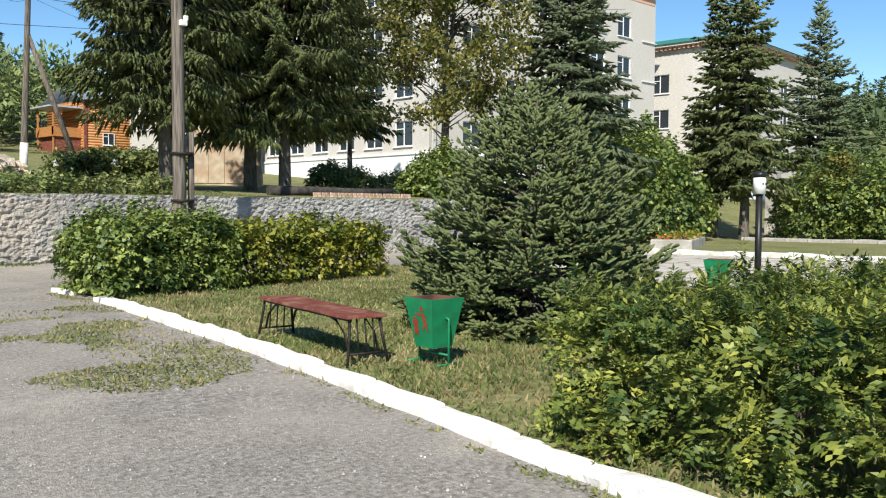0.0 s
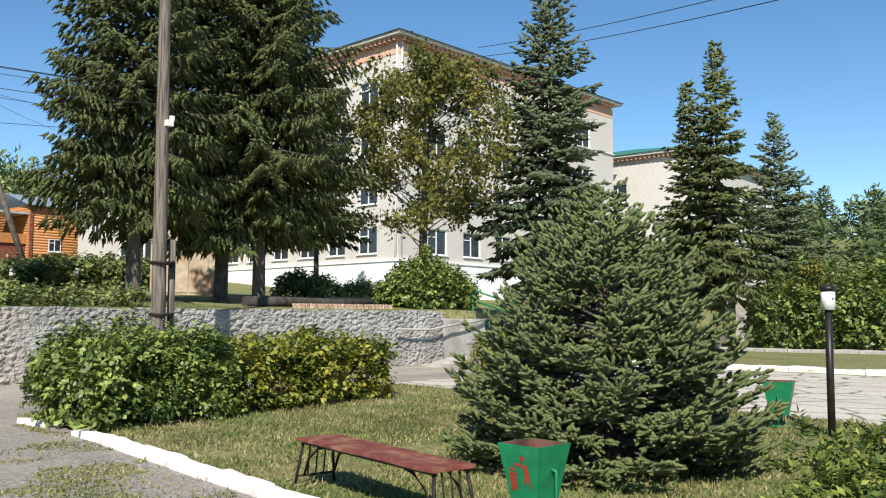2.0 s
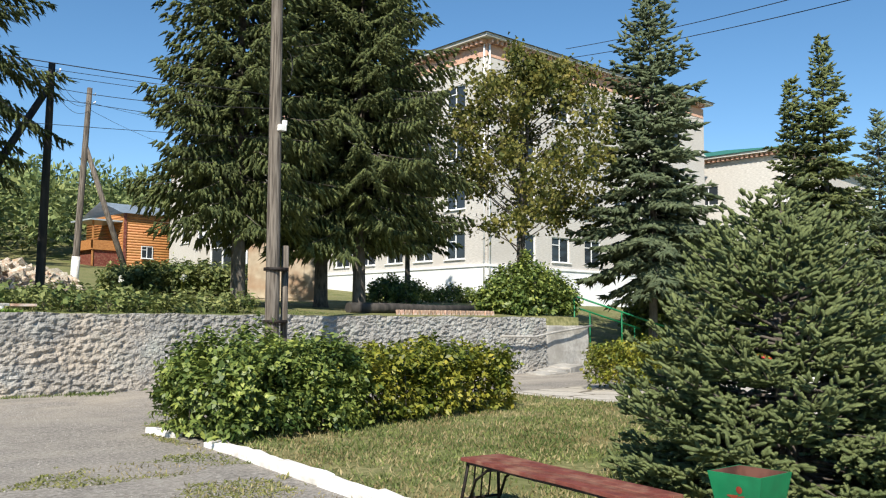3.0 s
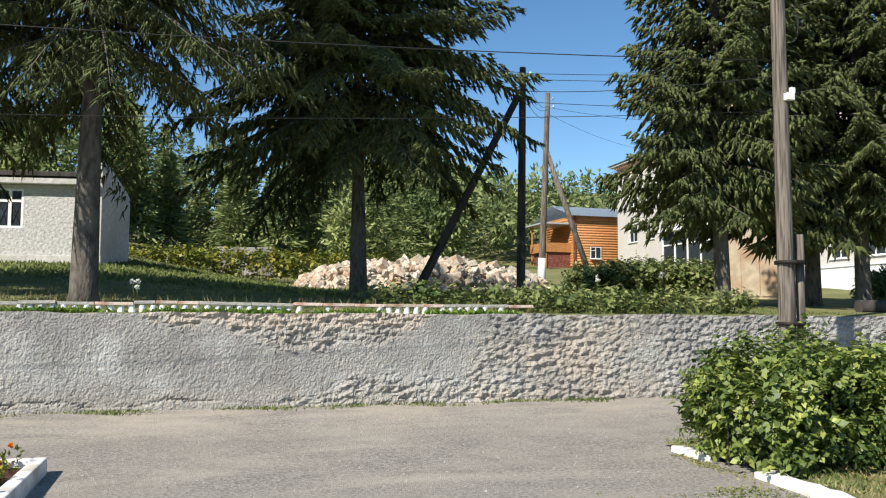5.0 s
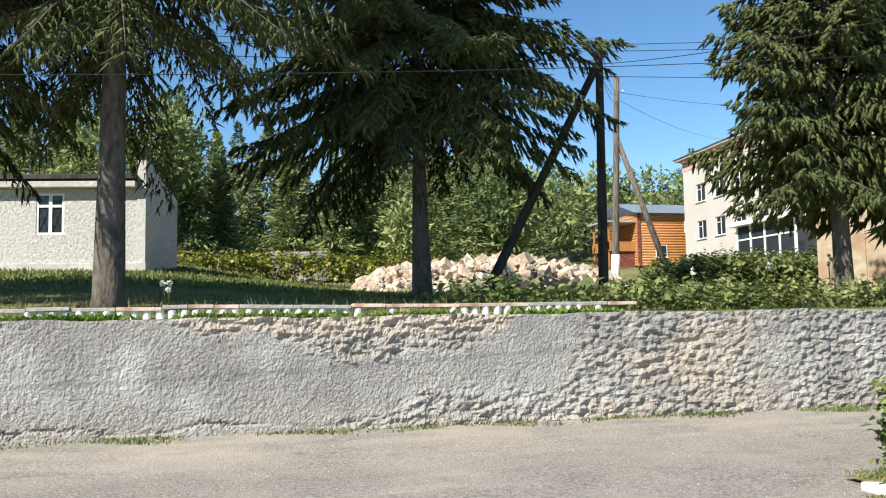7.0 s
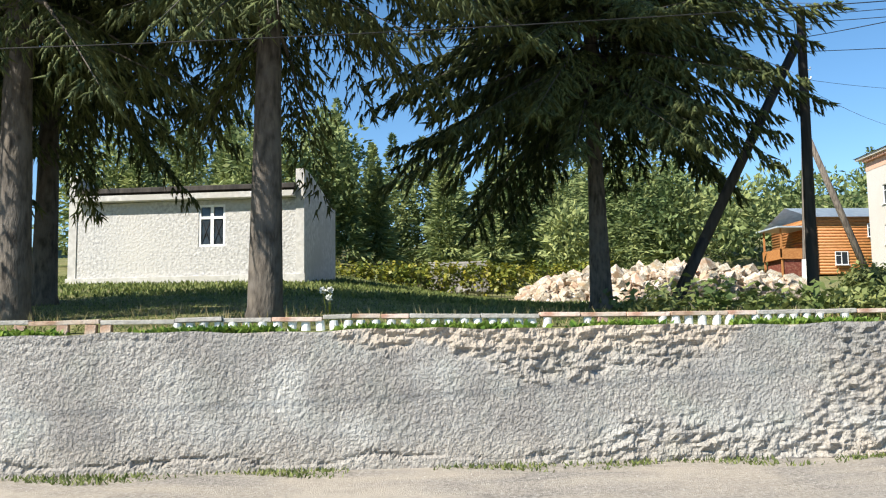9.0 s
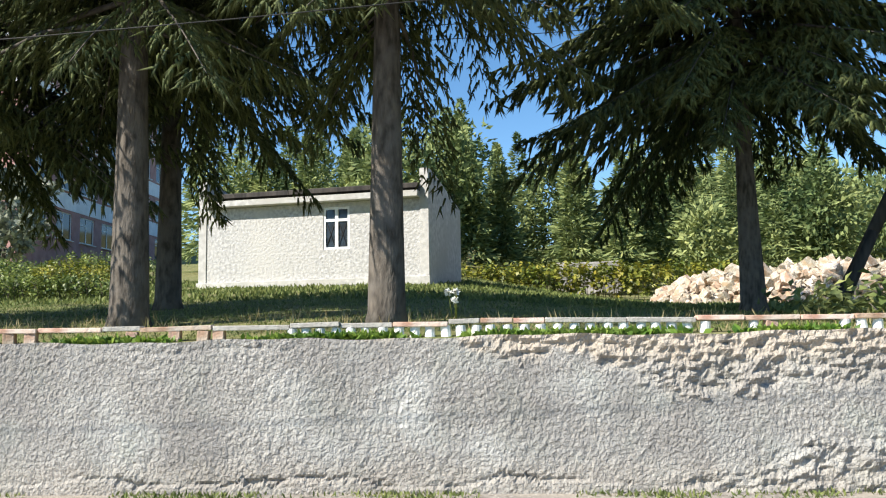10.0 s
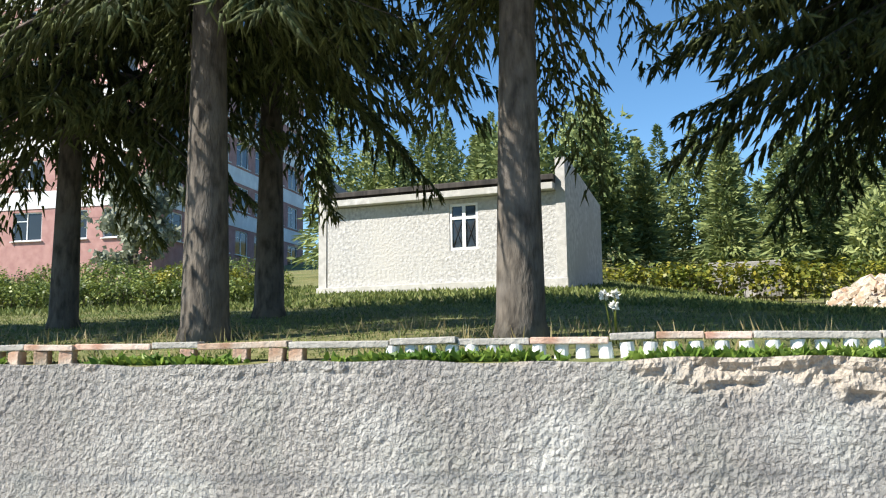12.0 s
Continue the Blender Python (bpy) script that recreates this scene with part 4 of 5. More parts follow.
# ---------------------------------------------------------------- buildings
def facade(bm, origin, along, up_rows, cols, length, z0, z1, depth=0.22):
    """A wall with openings cut through: columns (a, b) along it, rows (low, high) up it. Adds the wall faces and the reveals."""
    o, d = Vector(origin), Vector(along).normalized()
    inward = Vector((-d.y, d.x, 0))
    xs = sorted({0, length, *[v for c in cols for v in c]})
    zs = sorted({z0, z1, *[v for r in up_rows for v in r]})
    P = lambda u, z, k=0.0: Vector((o.x, o.y, 0)) + d * u + inward * k + Vector((0, 0, z))
    hole = lambda a, b, c, e: any(abs(a - q[0]) < 1e-6 and abs(b - q[1]) < 1e-6 for q in cols) and any(abs(c - q[0]) < 1e-6 and abs(e - q[1]) < 1e-6 for q in up_rows)
    quad = lambda *p: bm.faces.new([bm.verts.new(q) for q in p])
    for a, b in zip(xs, xs[1:]):
        for c, e in zip(zs, zs[1:]):
            if hole(a, b, c, e):
                quad(P(a, c), P(b, c), P(b, c, depth), P(a, c, depth))
                quad(P(a, e, depth), P(b, e, depth), P(b, e), P(a, e))
                quad(P(a, c), P(a, c, depth), P(a, e, depth), P(a, e))
                quad(P(b, c, depth), P(b, c), P(b, e), P(b, e, depth))
            else:
                quad(P(a, c), P(b, c), P(b, e), P(a, e))


def window_part(parent, w, h, shared={}):
    """A white window: frame with mullion and a transom pane, glass behind, sill."""
    key = (round(w, 2), round(h, 2))
    if key not in shared:
        t = 0.07
        fr = boxes([(0, -0.03, 0, w, 0.03, t), (0, -0.03, h - t, w, 0.03, h), (0, -0.03, t, t, 0.03, h - t), (w - t, -0.03, t, w, 0.03, h - t),
                    (w * 0.48 - t / 2, -0.028, t, w * 0.48 + t / 2, 0.028, h - t), (t, -0.026, h * 0.68, w * 0.48 - t / 2, 0.026, h * 0.68 + t * 0.8)])
        gl = boxes([(t, 0.008, t, w - t, 0.014, h - t)])
        si = boxes([(-0.08, -0.24, -0.06, w + 0.08, 0.0, -0.01)])
        made = []
        for n, b in (("window", fr), ("pane", gl), ("sill", si)):
            me = bpy.data.meshes.new(n)
            b.to_mesh(me)
            b.free()
            made.append(me)
        shared[key] = made
    fr, gl, si = shared[key]
    f = part("window", fr, WHITE_FRAME, parent)
    part("pane", gl, GLASS, f)
    part("sill", si, WHITE_FRAME, f)
    return f


def main_building(name, x, y, front, depth, floors, sill, storey, plinth, base, label, roof, cols_w, cols_s, band=True, turn=0.0, rise=2.0, stacks=(0.3, 0.62)):
    """A cream brick block. Its corner is at (x, y); one face runs to +y (facing -x), the other to +x (facing -y)."""
    root = thing(name, x, y, base, label, "building", turn=turn)
    top = sill + storey * floors + 0.6
    wh, ww = 1.62, 1.75
    rows = [(sill + storey * k, sill + storey * k + wh) for k in range(floors)]
    west = [(a, a + ww) for a in cols_w]
    south = [(a, a + ww) for a in cols_s]
    bm = bmesh.new()
    facade(bm, (0, front, 0), (0, -1, 0), [(a - base, b - base) for a, b in rows], [(front - b, front - a) for a, b in reversed(west)], front, plinth - base, top - base)
    facade(bm, (0, 0, 0), (1, 0, 0), [(a - base, b - base) for a, b in rows], south, depth, plinth - base, top - base)
    quad = lambda *p: bm.faces.new([bm.verts.new(q) for q in p])
    quad((depth, 0, plinth - base), (depth, front, plinth - base), (depth, front, top - base), (depth, 0, top - base))
    quad((depth, front, plinth - base), (0, front, plinth - base), (0, front, top - base), (depth, front, top - base))
    part("wall", bm, BRICK_CREAM, root)
    part("plinth", boxes([(-0.08, -0.08, -2.5, depth + 0.08, front + 0.08, plinth - base - 0.14)]), PLINTH, root, "white painted plinth")
    part("plinth_ledge", boxes([(-0.16, -0.16, plinth - base - 0.14, depth + 0.16, front + 0.16, plinth - base)]), PLINTH, root)
    # solid dark box in place of the shaded rooms behind the panes
    part("unlit_interior", boxes([(0.5, 0.5, plinth - base, depth - 0.5, front - 0.5, top - base - 0.1)]), ROOF_AND_ROOM_DARK, root)
    t = top - base
    if band:
        part("brick_band", boxes([(-0.03, -0.03, t - 0.75, depth + 0.03, front + 0.03, t)]), BRICK_PINK, root, "pink brick band below the eaves")
    bm = bmesh.new()
    n = int(front / 0.42)
    for k in range(n):
        box(bm, -0.42, k * 0.42, t, 0.1, k * 0.42 + 0.2, t + 0.26)
    for k in range(int(depth / 0.42)):
        box(bm, k * 0.42, -0.42, t, k * 0.42 + 0.2, 0.1, t + 0.26)
    part("dentil_course", bm, BRICK_PINK, root)
    part("eave", boxes([(-0.62, -0.62, t + 0.26, depth + 0.62, front + 0.62, t + 0.46)]), BRICK_CREAM, root)
    bm = bmesh.new()
    e, r = t + 0.46, t + 0.46 + rise
    a = [bm.verts.new(p) for p in ((-0.75, -0.75, e), (depth + 0.75, -0.75, e), (depth + 0.75, front + 0.75, e), (-0.75, front + 0.75, e))]
    m = depth * 0.5
    b = [bm.verts.new(p) for p in ((m, m, r), (m, front - m, r))]
    for f in ((a[0], a[1], b[0]), (a[1], a[2], b[1], b[0]), (a[2], a[3], b[1]), (a[3], a[0], b[0], b[1]), (a[3], a[2], a[1], a[0])):
        bm.faces.new(f)
    part("roof", bm, roof, root)
    for k in stacks:
        part("chimney", boxes([(m - 0.5, front * k, r - 1.6, m + 0.5, front * k + 1.2, r + 1.3), (m - 0.62, front * k - 0.12, r + 1.3, m + 0.62, front * k + 1.32, r + 1.45)]), BRICK_PINK, root)
    for a, _ in west:
        for z, _ in rows:
            w = window_part(root, ww, wh)
            w.matrix_local = pose(0.12, a + ww, z - base, 0, 0, -90)
    for a, _ in south:
        for z, _ in rows:
            w = window_part(root, ww, wh)
            w.matrix_local = pose(a, 0.12, z - base)
    for px, py in ((-0.1, 0.12), (0.14, -0.1)):
        part("drainpipe", tube(bmesh.new(), [(px, py, 1.2), (px, py, t)], 0.06, 8), WHITE_FRAME, root)
    return root


main_building("apartment_building", 39.2, 37.0, 27.5, 24.0, 4, 5.55, 3.1, 5.15, 2.6, "four-storey cream brick block with white plinth and white windows", ROOF_AND_ROOM_DARK,
              [1.9 + 3.0 * k for k in range(8)], [2.6 + 3.3 * k for k in range(7)], turn=-4.0, stacks=(0.45,))
main_building("apartment_building", 39.2 + 27.55 * math.sin(radians(4)), 37.0 + 27.55 * math.cos(radians(4)), 16.0, 15.0, 3, 5.55, 3.35, 5.15, 2.6, "lower three-storey cream brick wing at the end of the block", ROOF_AND_ROOM_DARK,
              [1.6 + 3.4 * k for k in range(4)], [], turn=-4.0, stacks=())
main_building("apartment_building", 68.5, 31.0, 26.0, 20.0, 4, 2.6, 3.0, 3.6, 1.2, "cream brick block with a green roof behind conifers", ROOF_GREEN,
              [5.8 + 3.4 * k for k in range(6)], [2.5 + 3.6 * k for k in range(5)], False, rise=2.6, stacks=())


# small plastered shed on the terrace
def shed():
    x, y, turn, w, d = -1.86, 36.0, -10.0, 7.5, 4.2
    base = 3.55
    root = thing("plastered_shed", x, y, base, "small whitish plastered outbuilding with parapet sides and one window", "shed", turn=turn)
    h, ph = 2.55, 3.45
    bm = bmesh.new()
    wx0, wx1, wz0, wz1 = 2.47, 3.32, 1.12, 2.42
    facade(bm, (-w, 0, 0), (1, 0, 0), [(wz0, wz1)], [(w - wx1, w - wx0)], w, -0.4, h, 0.2)
    box(bm, -w, d - 0.3, -0.4, 0, d, 2.7)
    part("wall", bm, SHED_PLASTER, root)
    for a, b in ((-w - 0.02, -w + 0.24), (-0.24, 0.02)):
        bm = bmesh.new()
        pts = [(-0.03, -0.4), (d, -0.4), (d, 2.75), (0.55, ph), (-0.03, ph)]
        lo = [bm.verts.new((a, u, z)) for u, z in pts]
        hi = [bm.verts.new((b, u, z)) for u, z in pts]
        bm.faces.new(lo[::-1])
        bm.faces.new(hi)
        for k in range(5):
            bm.faces.new((lo[k], lo[(k + 1) % 5], hi[(k + 1) % 5], hi[k]))
        bmesh.ops.recalc_face_normals(bm, faces=bm.faces[:])
        part("side_wall", bm, SHED_SMOOTH, root)
    part("plinth", boxes([(-w - 0.06, -0.10, -0.5, 0.06, 0.02, 0.22)], 0.02), SHED_SMOOTH, root)
    part("fascia", boxes([(-w + 0.24, -0.32, h + 0.02, -0.24, 0.1, h + 0.2)], 0.015), SHED_SMOOTH, root)
    bm = bmesh.new()
    vs = [bm.verts.new(p) for p in ((-w + 0.24, -0.36, h + 0.27), (-0.24, -0.36, h + 0.27), (-0.24, d, h + 0.75), (-w + 0.24, d, h + 0.75))]
    f = bm.faces.new(vs)
    bmesh.ops.solidify(bm, geom=[f], thickness=0.06)
    part("roof", bm, WOOD_DARK, root, "dark roofing felt")
    part("roof_edge", boxes([(-w + 0.24, -0.2, h + 0.205, -0.24, 0.3, h + 0.45)], 0.03), WOOD_DARK, root)
    t = 0.07
    ww, hh = wx1 - wx0, wz1 - wz0
    fr = part("window", boxes([(t, 0.0, t, ww - t, 0.01, hh - t)]), GLASS, root)
    fr.matrix_local = pose(-wx1, 0.06, wz0)
    for r in ((0, -0.04, 0, ww, 0.03, t), (0, -0.04, hh - t, ww, 0.03, hh), (0, -0.04, t, t, 0.03, hh - t), (ww - t, -0.04, t, ww, 0.03, hh - t),
              (ww / 2 - 0.05, -0.038, t, ww / 2 + 0.05, 0.028, hh - t), (t, -0.036, hh * 0.66, ww / 2 - 0.05, 0.026, hh * 0.66 + 0.08), (ww / 2 + 0.05, -0.036, hh * 0.66, ww - t, 0.026, hh * 0.66 + 0.08)):
        part("frame_bar", boxes([r]), WHITE_FRAME, fr)
    g = bmesh.new()
    for u in (0.10, 0.49):
        tube(g, [(u, -0.01, 0.1), (u + 0.26, -0.01, 0.82)], 0.008, 4)
        tube(g, [(u + 0.26, -0.012, 0.1), (u, -0.012, 0.82)], 0.008, 4)
    part("grille", g, IRON, fr)
    # dark filling in place of the shade inside the shed
    part("unlit_interior", boxes([(-w + 0.3, 0.25, 0, -0.3, d - 0.4, 2.5)]), ROOF_AND_ROOM_DARK, root)
    return root


shed()


def log_house(x, y, base):
    root = thing("log_house", x, y, base, "orange varnished two-storey log house with a pale blue roof", "house", turn=0)
    w, d, h = 11.0, 9.0, 5.6
    for k in range(int(h / 0.28)):
        z = 0.14 + 0.28 * k
        part("log", tube(bmesh.new(), [(-0.2, 0, z), (w + 0.2, 0, z)], 0.15, 8), LOG, root)
        part("log", tube(bmesh.new(), [(0, -0.2, z + 0.05), (0, d, z + 0.05)], 0.15, 8), LOG, root)
    part("core", boxes([(0.05, 0.05, 0, w - 0.05, d - 0.05, h)]), LOG, root)
    part("corner_post", boxes([(-0.22, -0.22, 0, 0.1, -0.17, h)]), BENCH_WOOD, root)
    bm = bmesh.new()
    e = 0.7
    vs = [bm.verts.new(p) for p in ((-e, -e, h - 0.1), (w + e, -e, h - 0.1), (w + e, d / 2, h + 1.5), (-e, d / 2, h + 1.5), (-e, d + e, h - 0.1), (w + e, d + e, h - 0.1))]
    fs = [bm.faces.new((vs[0], vs[1], vs[2], vs[3])), bm.faces.new((vs[3], vs[2], vs[5], vs[4]))]
    bmesh.ops.solidify(bm, geom=fs, thickness=0.12)
    part("roof", bm, ROOF_BLUE, root)
    for u, z in ((5.2, 3.6), (1.8, 0.9)):
        f = window_part(root, 1.3, 1.3)
        f.matrix_local = pose(u, -0.2, z)
    # balcony and annexe on the near side
    part("balcony", boxes([(-3.2, 0.6, 1.6, 0, 4.6, 1.75), (-3.2, 0.6, 1.75, -3.08, 4.6, 2.6), (-3.2, 0.6, 1.75, 0, 0.72, 2.6)]), LOG, root)
    part("annexe", boxes([(-2.8, 0.8, -0.4, 0, 4.4, 1.6)]), BENCH_WOOD, root)
    for yy in (0.7, 4.4):
        part("post", boxes([(-3.1, yy, -0.4, -2.95, yy + 0.15, 4.6)]), LOG, root)
    part("porch_roof", boxes([(-3.6, 0.2, 4.6, 0, 5.0, 4.75)]), ROOF_BLUE, root)
    return root


log_house(42.3, 90.0, 7.3)


# tan metal kiosk
def kiosk(x, y):
    root = thing("metal_kiosk", x, y, at_ground(x, y) - 0.1, "tall tan painted metal kiosk with double doors", "kiosk", turn=-38)
    part("body", boxes([(-1.45, -0.9, 0, 1.45, 0.9, 2.98)], 0.02), TAN_METAL, root)
    for a, b in ((-1.35, -0.03), (0.03, 1.35)):
        dr = part("door", boxes([(a, -0.94, 0.15, b, -0.9, 2.85)], 0.008), TAN_METAL, root)
        part("panel_rib", boxes([((a + b) / 2 - 0.03, -0.965, 0.2, (a + b) / 2 + 0.03, -0.94, 2.8)]), TAN_METAL, dr)
    part("roof", boxes([(-1.6, -1.1, 2.98, 1.6, 1.05, 3.07)], 0.02), ROOF_AND_ROOM_DARK, root)
    return root


kiosk(20.95, 31.7)


# ---------------------------------------------------------------- poles and wires
def pole(x, y, h, r, label, lean=(0, 0), material=WOOD_POLE, name="utility_pole", base=None):
    z = at_ground(x, y) - 0.15 if base is None else base
    root = thing(name, x, y, z, label, "pole")
    n = 8
    part("shaft", tube(bmesh.new(), [(lean[0] * h * k / n, lean[1] * h * k / n, h * k / n) for k in range(n + 1)], [r * (1 - 0.3 * k / n) for k in range(n + 1)], 12), material, root)
    for k in (0.93, 0.97):
        part("insulator", tube(bmesh.new(), [(lean[0] * h + r, lean[1] * h, h * k), (lean[0] * h + r + 0.1, lean[1] * h, h * k), (lean[0] * h + r + 0.1, lean[1] * h, h * k + 0.1)], 0.025, 6), LAMP_WHITE, root)
    return root


def strut(root, foot, head, r, material):
    x, y, z = root.location
    part("strut", tube(bmesh.new(), [Vector(foot) - Vector((x, y, z)), Vector(head) - Vector((x, y, z))], [r, r * 0.75], 10), material, root)


near_pole = pole(9.95, 16.85, 10.5, 0.145, "weathered grey wooden utility pole in front of the wall", (-0.006, 0))
part("stub_post", tube(bmesh.new(), [(0.28, 0.02, 0), (0.28, 0.02, 3.1)], 0.07, 8), WOOD_POLE, near_pole)
part("switch_box", boxes([(-0.07, -0.22, 5.30, 0.08, -0.12, 5.42), (0.03, -0.2, 5.42, 0.11, -0.13, 5.52)], 0.01), LAMP_WHITE, near_pole, "small white box")
part("cable_loop", tube(bmesh.new(), [(0.1 + 0.13 * math.cos(a), -0.16, 6.6 + 0.3 * math.sin(a)) for a in np.linspace(-1.6, 1.6, 10)], 0.012, 5), CABLE, near_pole)
for z in (1.6, 2.6):
    part("wire_band", tube(bmesh.new(), [(0.06, 0, z), (0.06, 0, z + 0.06)], 0.24, 12), IRON, near_pole)
p1 = pole(9.68, 27.43, 6.75, 0.13, "dark tarred utility pole with a strut", (0.012, 0), WOOD_DARK)
strut(p1, (6.45, 27.4, at_ground(6.45, 27.4) - 0.2), (9.7, 27.43, 8.2), 0.13, WOOD_DARK)
part("splint", tube(bmesh.new(), [(6.5 - 9.68, -0.2, 0), (7.28 - 9.68, -0.2, 1.6)], 0.1, 8), WOOD_DARK, p1)
p2 = pole(16.15, 40.5, 9.1, 0.16, "grey utility pole with a whitewashed foot and a strut", (0.042, 0))
strut(p2, (18.75, 40.2, at_ground(18.75, 40.2) - 0.2), (16.45, 40.5, 9.3), 0.14, WOOD_POLE)
part("foot_paint", tube(bmesh.new(), [(0, 0, 0), (0.067, 0, 1.6)], 0.175, 12), WHITEWASH, p2, "whitewashed foot")


def wire(a, b, sag, r=0.0085):
    a, b = Vector(a), Vector(b)
    bm = tube(bmesh.new(), [a.lerp(b, k / 24) - Vector((0, 0, sag * 4 * (k / 24) * (1 - k / 24))) for k in range(25)], r, 5)
    return tagged(part("overhead_wire", bm, CABLE), "thin black overhead wire between poles", "wire", "overhead wires")


for dz, dx in ((8.75, 0.1), (8.6, -0.1), (8.3, 0)):
    wire((9.7 + dx, 27.43, dz), (16.5, 40.5, dz + 2.6), 0.4)
    wire((9.7 + dx, 27.43, dz), (-32, 26.5, dz + 0.6), 0.9)
wire((9.95, 16.85, 5.25), (-30, 17.0, 5.0), 1.05, 0.005)
wire((9.95, 16.85, 6.1), (-30, 21.0, 7.4), 0.8)
wire((9.95, 16.85, 5.85), (9.7, 27.4, 8.2), 0.12)
wire((9.8, 27.43, 8.72), (34, 20.5, 10.4), 0.5)
wire((9.8, 27.43, 8.55), (34, 20.2, 10.2), 0.55)
wire((9.8, 27.43, 7.9), (34, 21.0, 8.9), 0.5)
wire((9.95, 16.85, 10.2), (39.2, 44, 17), 0.5)
wire((47.0, 36.8, 20.0), (28.0, -2.0, 13.0), 0.6, 0.022)
wire((47.5, 36.8, 19.5), (28.2, -2.0, 12.4), 0.6, 0.022)
wire((16.5, 40.5, 11.3), (39.2, 55.0, 16.0), 0.6)
wire((16.5, 40.5, 11.0), (39.2, 66.0, 15.5), 0.6)


# ---------------------------------------------------------------- rubble
def rubble(cx, cy, rx, ry, top, count):
    rng = random.Random(8)
    root = thing("rubble_pile", cx, cy, at_ground(cx, cy), "heap of broken pale and reddish limestone blocks", "rubble pile")
    shapes = []
    for k in range(9):
        # a broken block: a few corners, flat faces, sharp edges
        bm = bmesh.new()
        for sx, sy, sz in itertools.product((-1, 1), repeat=3):
            bm.verts.new((sx * rng.uniform(0.55, 1.15), sy * rng.uniform(0.4, 0.95), sz * rng.uniform(0.3, 0.8)))
        for _ in range(3):
            bm.verts.new((rng.uniform(-1.2, 1.2), rng.uniform(-0.9, 0.9), rng.uniform(-0.8, 0.9)))
        bmesh.ops.convex_hull(bm, input=bm.verts[:])
        bmesh.ops.delete(bm, geom=[v for v in bm.verts if not v.link_faces], context="VERTS")
        me = bpy.data.meshes.new("stone")
        bm.to_mesh(me)
        bm.free()
        me.materials.append(ROCK)
        shapes.append(me)

    def mound(x, y):
        q = 1 - (x / rx) ** 2 - (y / ry) ** 2
        return top * max(0, q) ** 0.62 * (0.86 + 0.2 * noise.noise(Vector((x * 0.8, y * 0.8, 3))))

    bm = bmesh.new()
    bmesh.ops.create_grid(bm, x_segments=30, y_segments=18, size=1.0)
    for v in bm.verts:
        x, y = v.co.x * rx, v.co.y * ry
        v.co = Vector((x, y, mound(x, y) + at_ground(cx + x, cy + y) - root.location.z - 0.12))
    part("mound", bm, ROCK, root)
    for _ in range(count):
        a, q = rng.uniform(0, 6.283), rng.random() ** 0.5
        x, y = rx * q * math.cos(a), ry * q * math.sin(a) - 0.2
        size = rng.uniform(0.1, 0.19) if rng.random() < 0.65 else rng.uniform(0.19, 0.31)
        ob = part("stone", rng.choice(shapes), None, root)
        ob.matrix_local = Matrix.LocRotScale((x, y, mound(x, y) + at_ground(cx + x, cy + y) - root.location.z + size * rng.uniform(0.1, 0.7)), Euler((rng.uniform(-1, 1), rng.uniform(-1, 1), rng.uniform(0, 6.3))), (size,) * 3)
    # small broken pieces between the blocks
    base = np.array([v.co[:] for v in shapes[0].vertices])
    faces = np.array([p.vertices[:] for p in shapes[0].polygons if len(p.vertices) == 3])
    vs, fs = [], []
    for k in range(900):
        a, q = rng.uniform(0, 6.283), rng.random() ** 0.5
        x, y = rx * 1.04 * q * math.cos(a), ry * 1.04 * q * math.sin(a) - 0.25
        s = rng.uniform(0.05, 0.13)
        turn = np.array(Euler((rng.uniform(0, 6), rng.uniform(0, 6), 0)).to_matrix())
        vs.append(base @ turn.T * s + [x, y, mound(x, y) + at_ground(cx + x, cy + y) - root.location.z + s * 0.3 + rng.uniform(0, 0.1)])
        fs.append(faces + k * len(base))
    me = bpy.data.meshes.new("small_stone_fill")
    me.from_pydata(np.concatenate(vs).tolist(), [], np.concatenate(fs).tolist())
    tagged(part("small_stone_fill", me, ROCK, root), kind="stuff")
    return root


rubble(10.2, 38.6, 5.2, 2.9, 1.2, 300)


# ---------------------------------------------------------------- far woods
def woods(name, spots, seed, label, broad=0.25, more=1.0, needles=NEEDLES_FAR):
    k = more ** -0.5
    rng = np.random.default_rng(seed)
    out, stems = [], []
    for x, y, h in spots:
        z0 = float(height(x, y))
        if rng.random() < broad:
            n = int((260 + 40 * h) * more)
            d = unit(rng.normal(size=(n, 3)))
            lump = np.array([0.75 + 0.45 * noise.noise(Vector((a * 2.2 + x, b * 2.2 + y, c * 2.2))) for a, b, c in d])
            p = np.array([x, y, z0 + h * 0.55]) + d * lump[:, None] * np.array([h * 0.3, h * 0.3, h * 0.42]) * rng.uniform(0.55, 1, (n, 1))
            out.append(blades(p, d + rng.normal(0, 0.8, (n, 3)), rng.uniform(0.4, 0.7, n) * k, rng.uniform(0.16, 0.3, n) * k, rng))
        else:
            n = int((330 + 55 * h) * more)
            f = rng.uniform(0.04, 1, n)
            az = rng.uniform(0, 6.283, n)
            r = h * 0.19 * (1 - f) ** 0.85 * rng.uniform(0.35, 1.1, n) * (0.8 + 0.3 * np.sin(f * h * 5))
            p = np.stack([x + r * np.cos(az), y + r * np.sin(az), z0 + h * (0.06 + 0.94 * f)], -1)
            d = np.stack([np.cos(az), np.sin(az), -0.35 + 0.8 * f], -1) + rng.normal(0, 0.3, (n, 3))
            out.append(blades(p, d, rng.uniform(0.5, 1.0, n) * (1.15 - 0.7 * f) * k, rng.uniform(0.11, 0.22, n) * k, rng))
    me = quads_mesh(name, np.concatenate(out))
    return tagged(part(name, me, needles), label, "woods", kind="stuff")


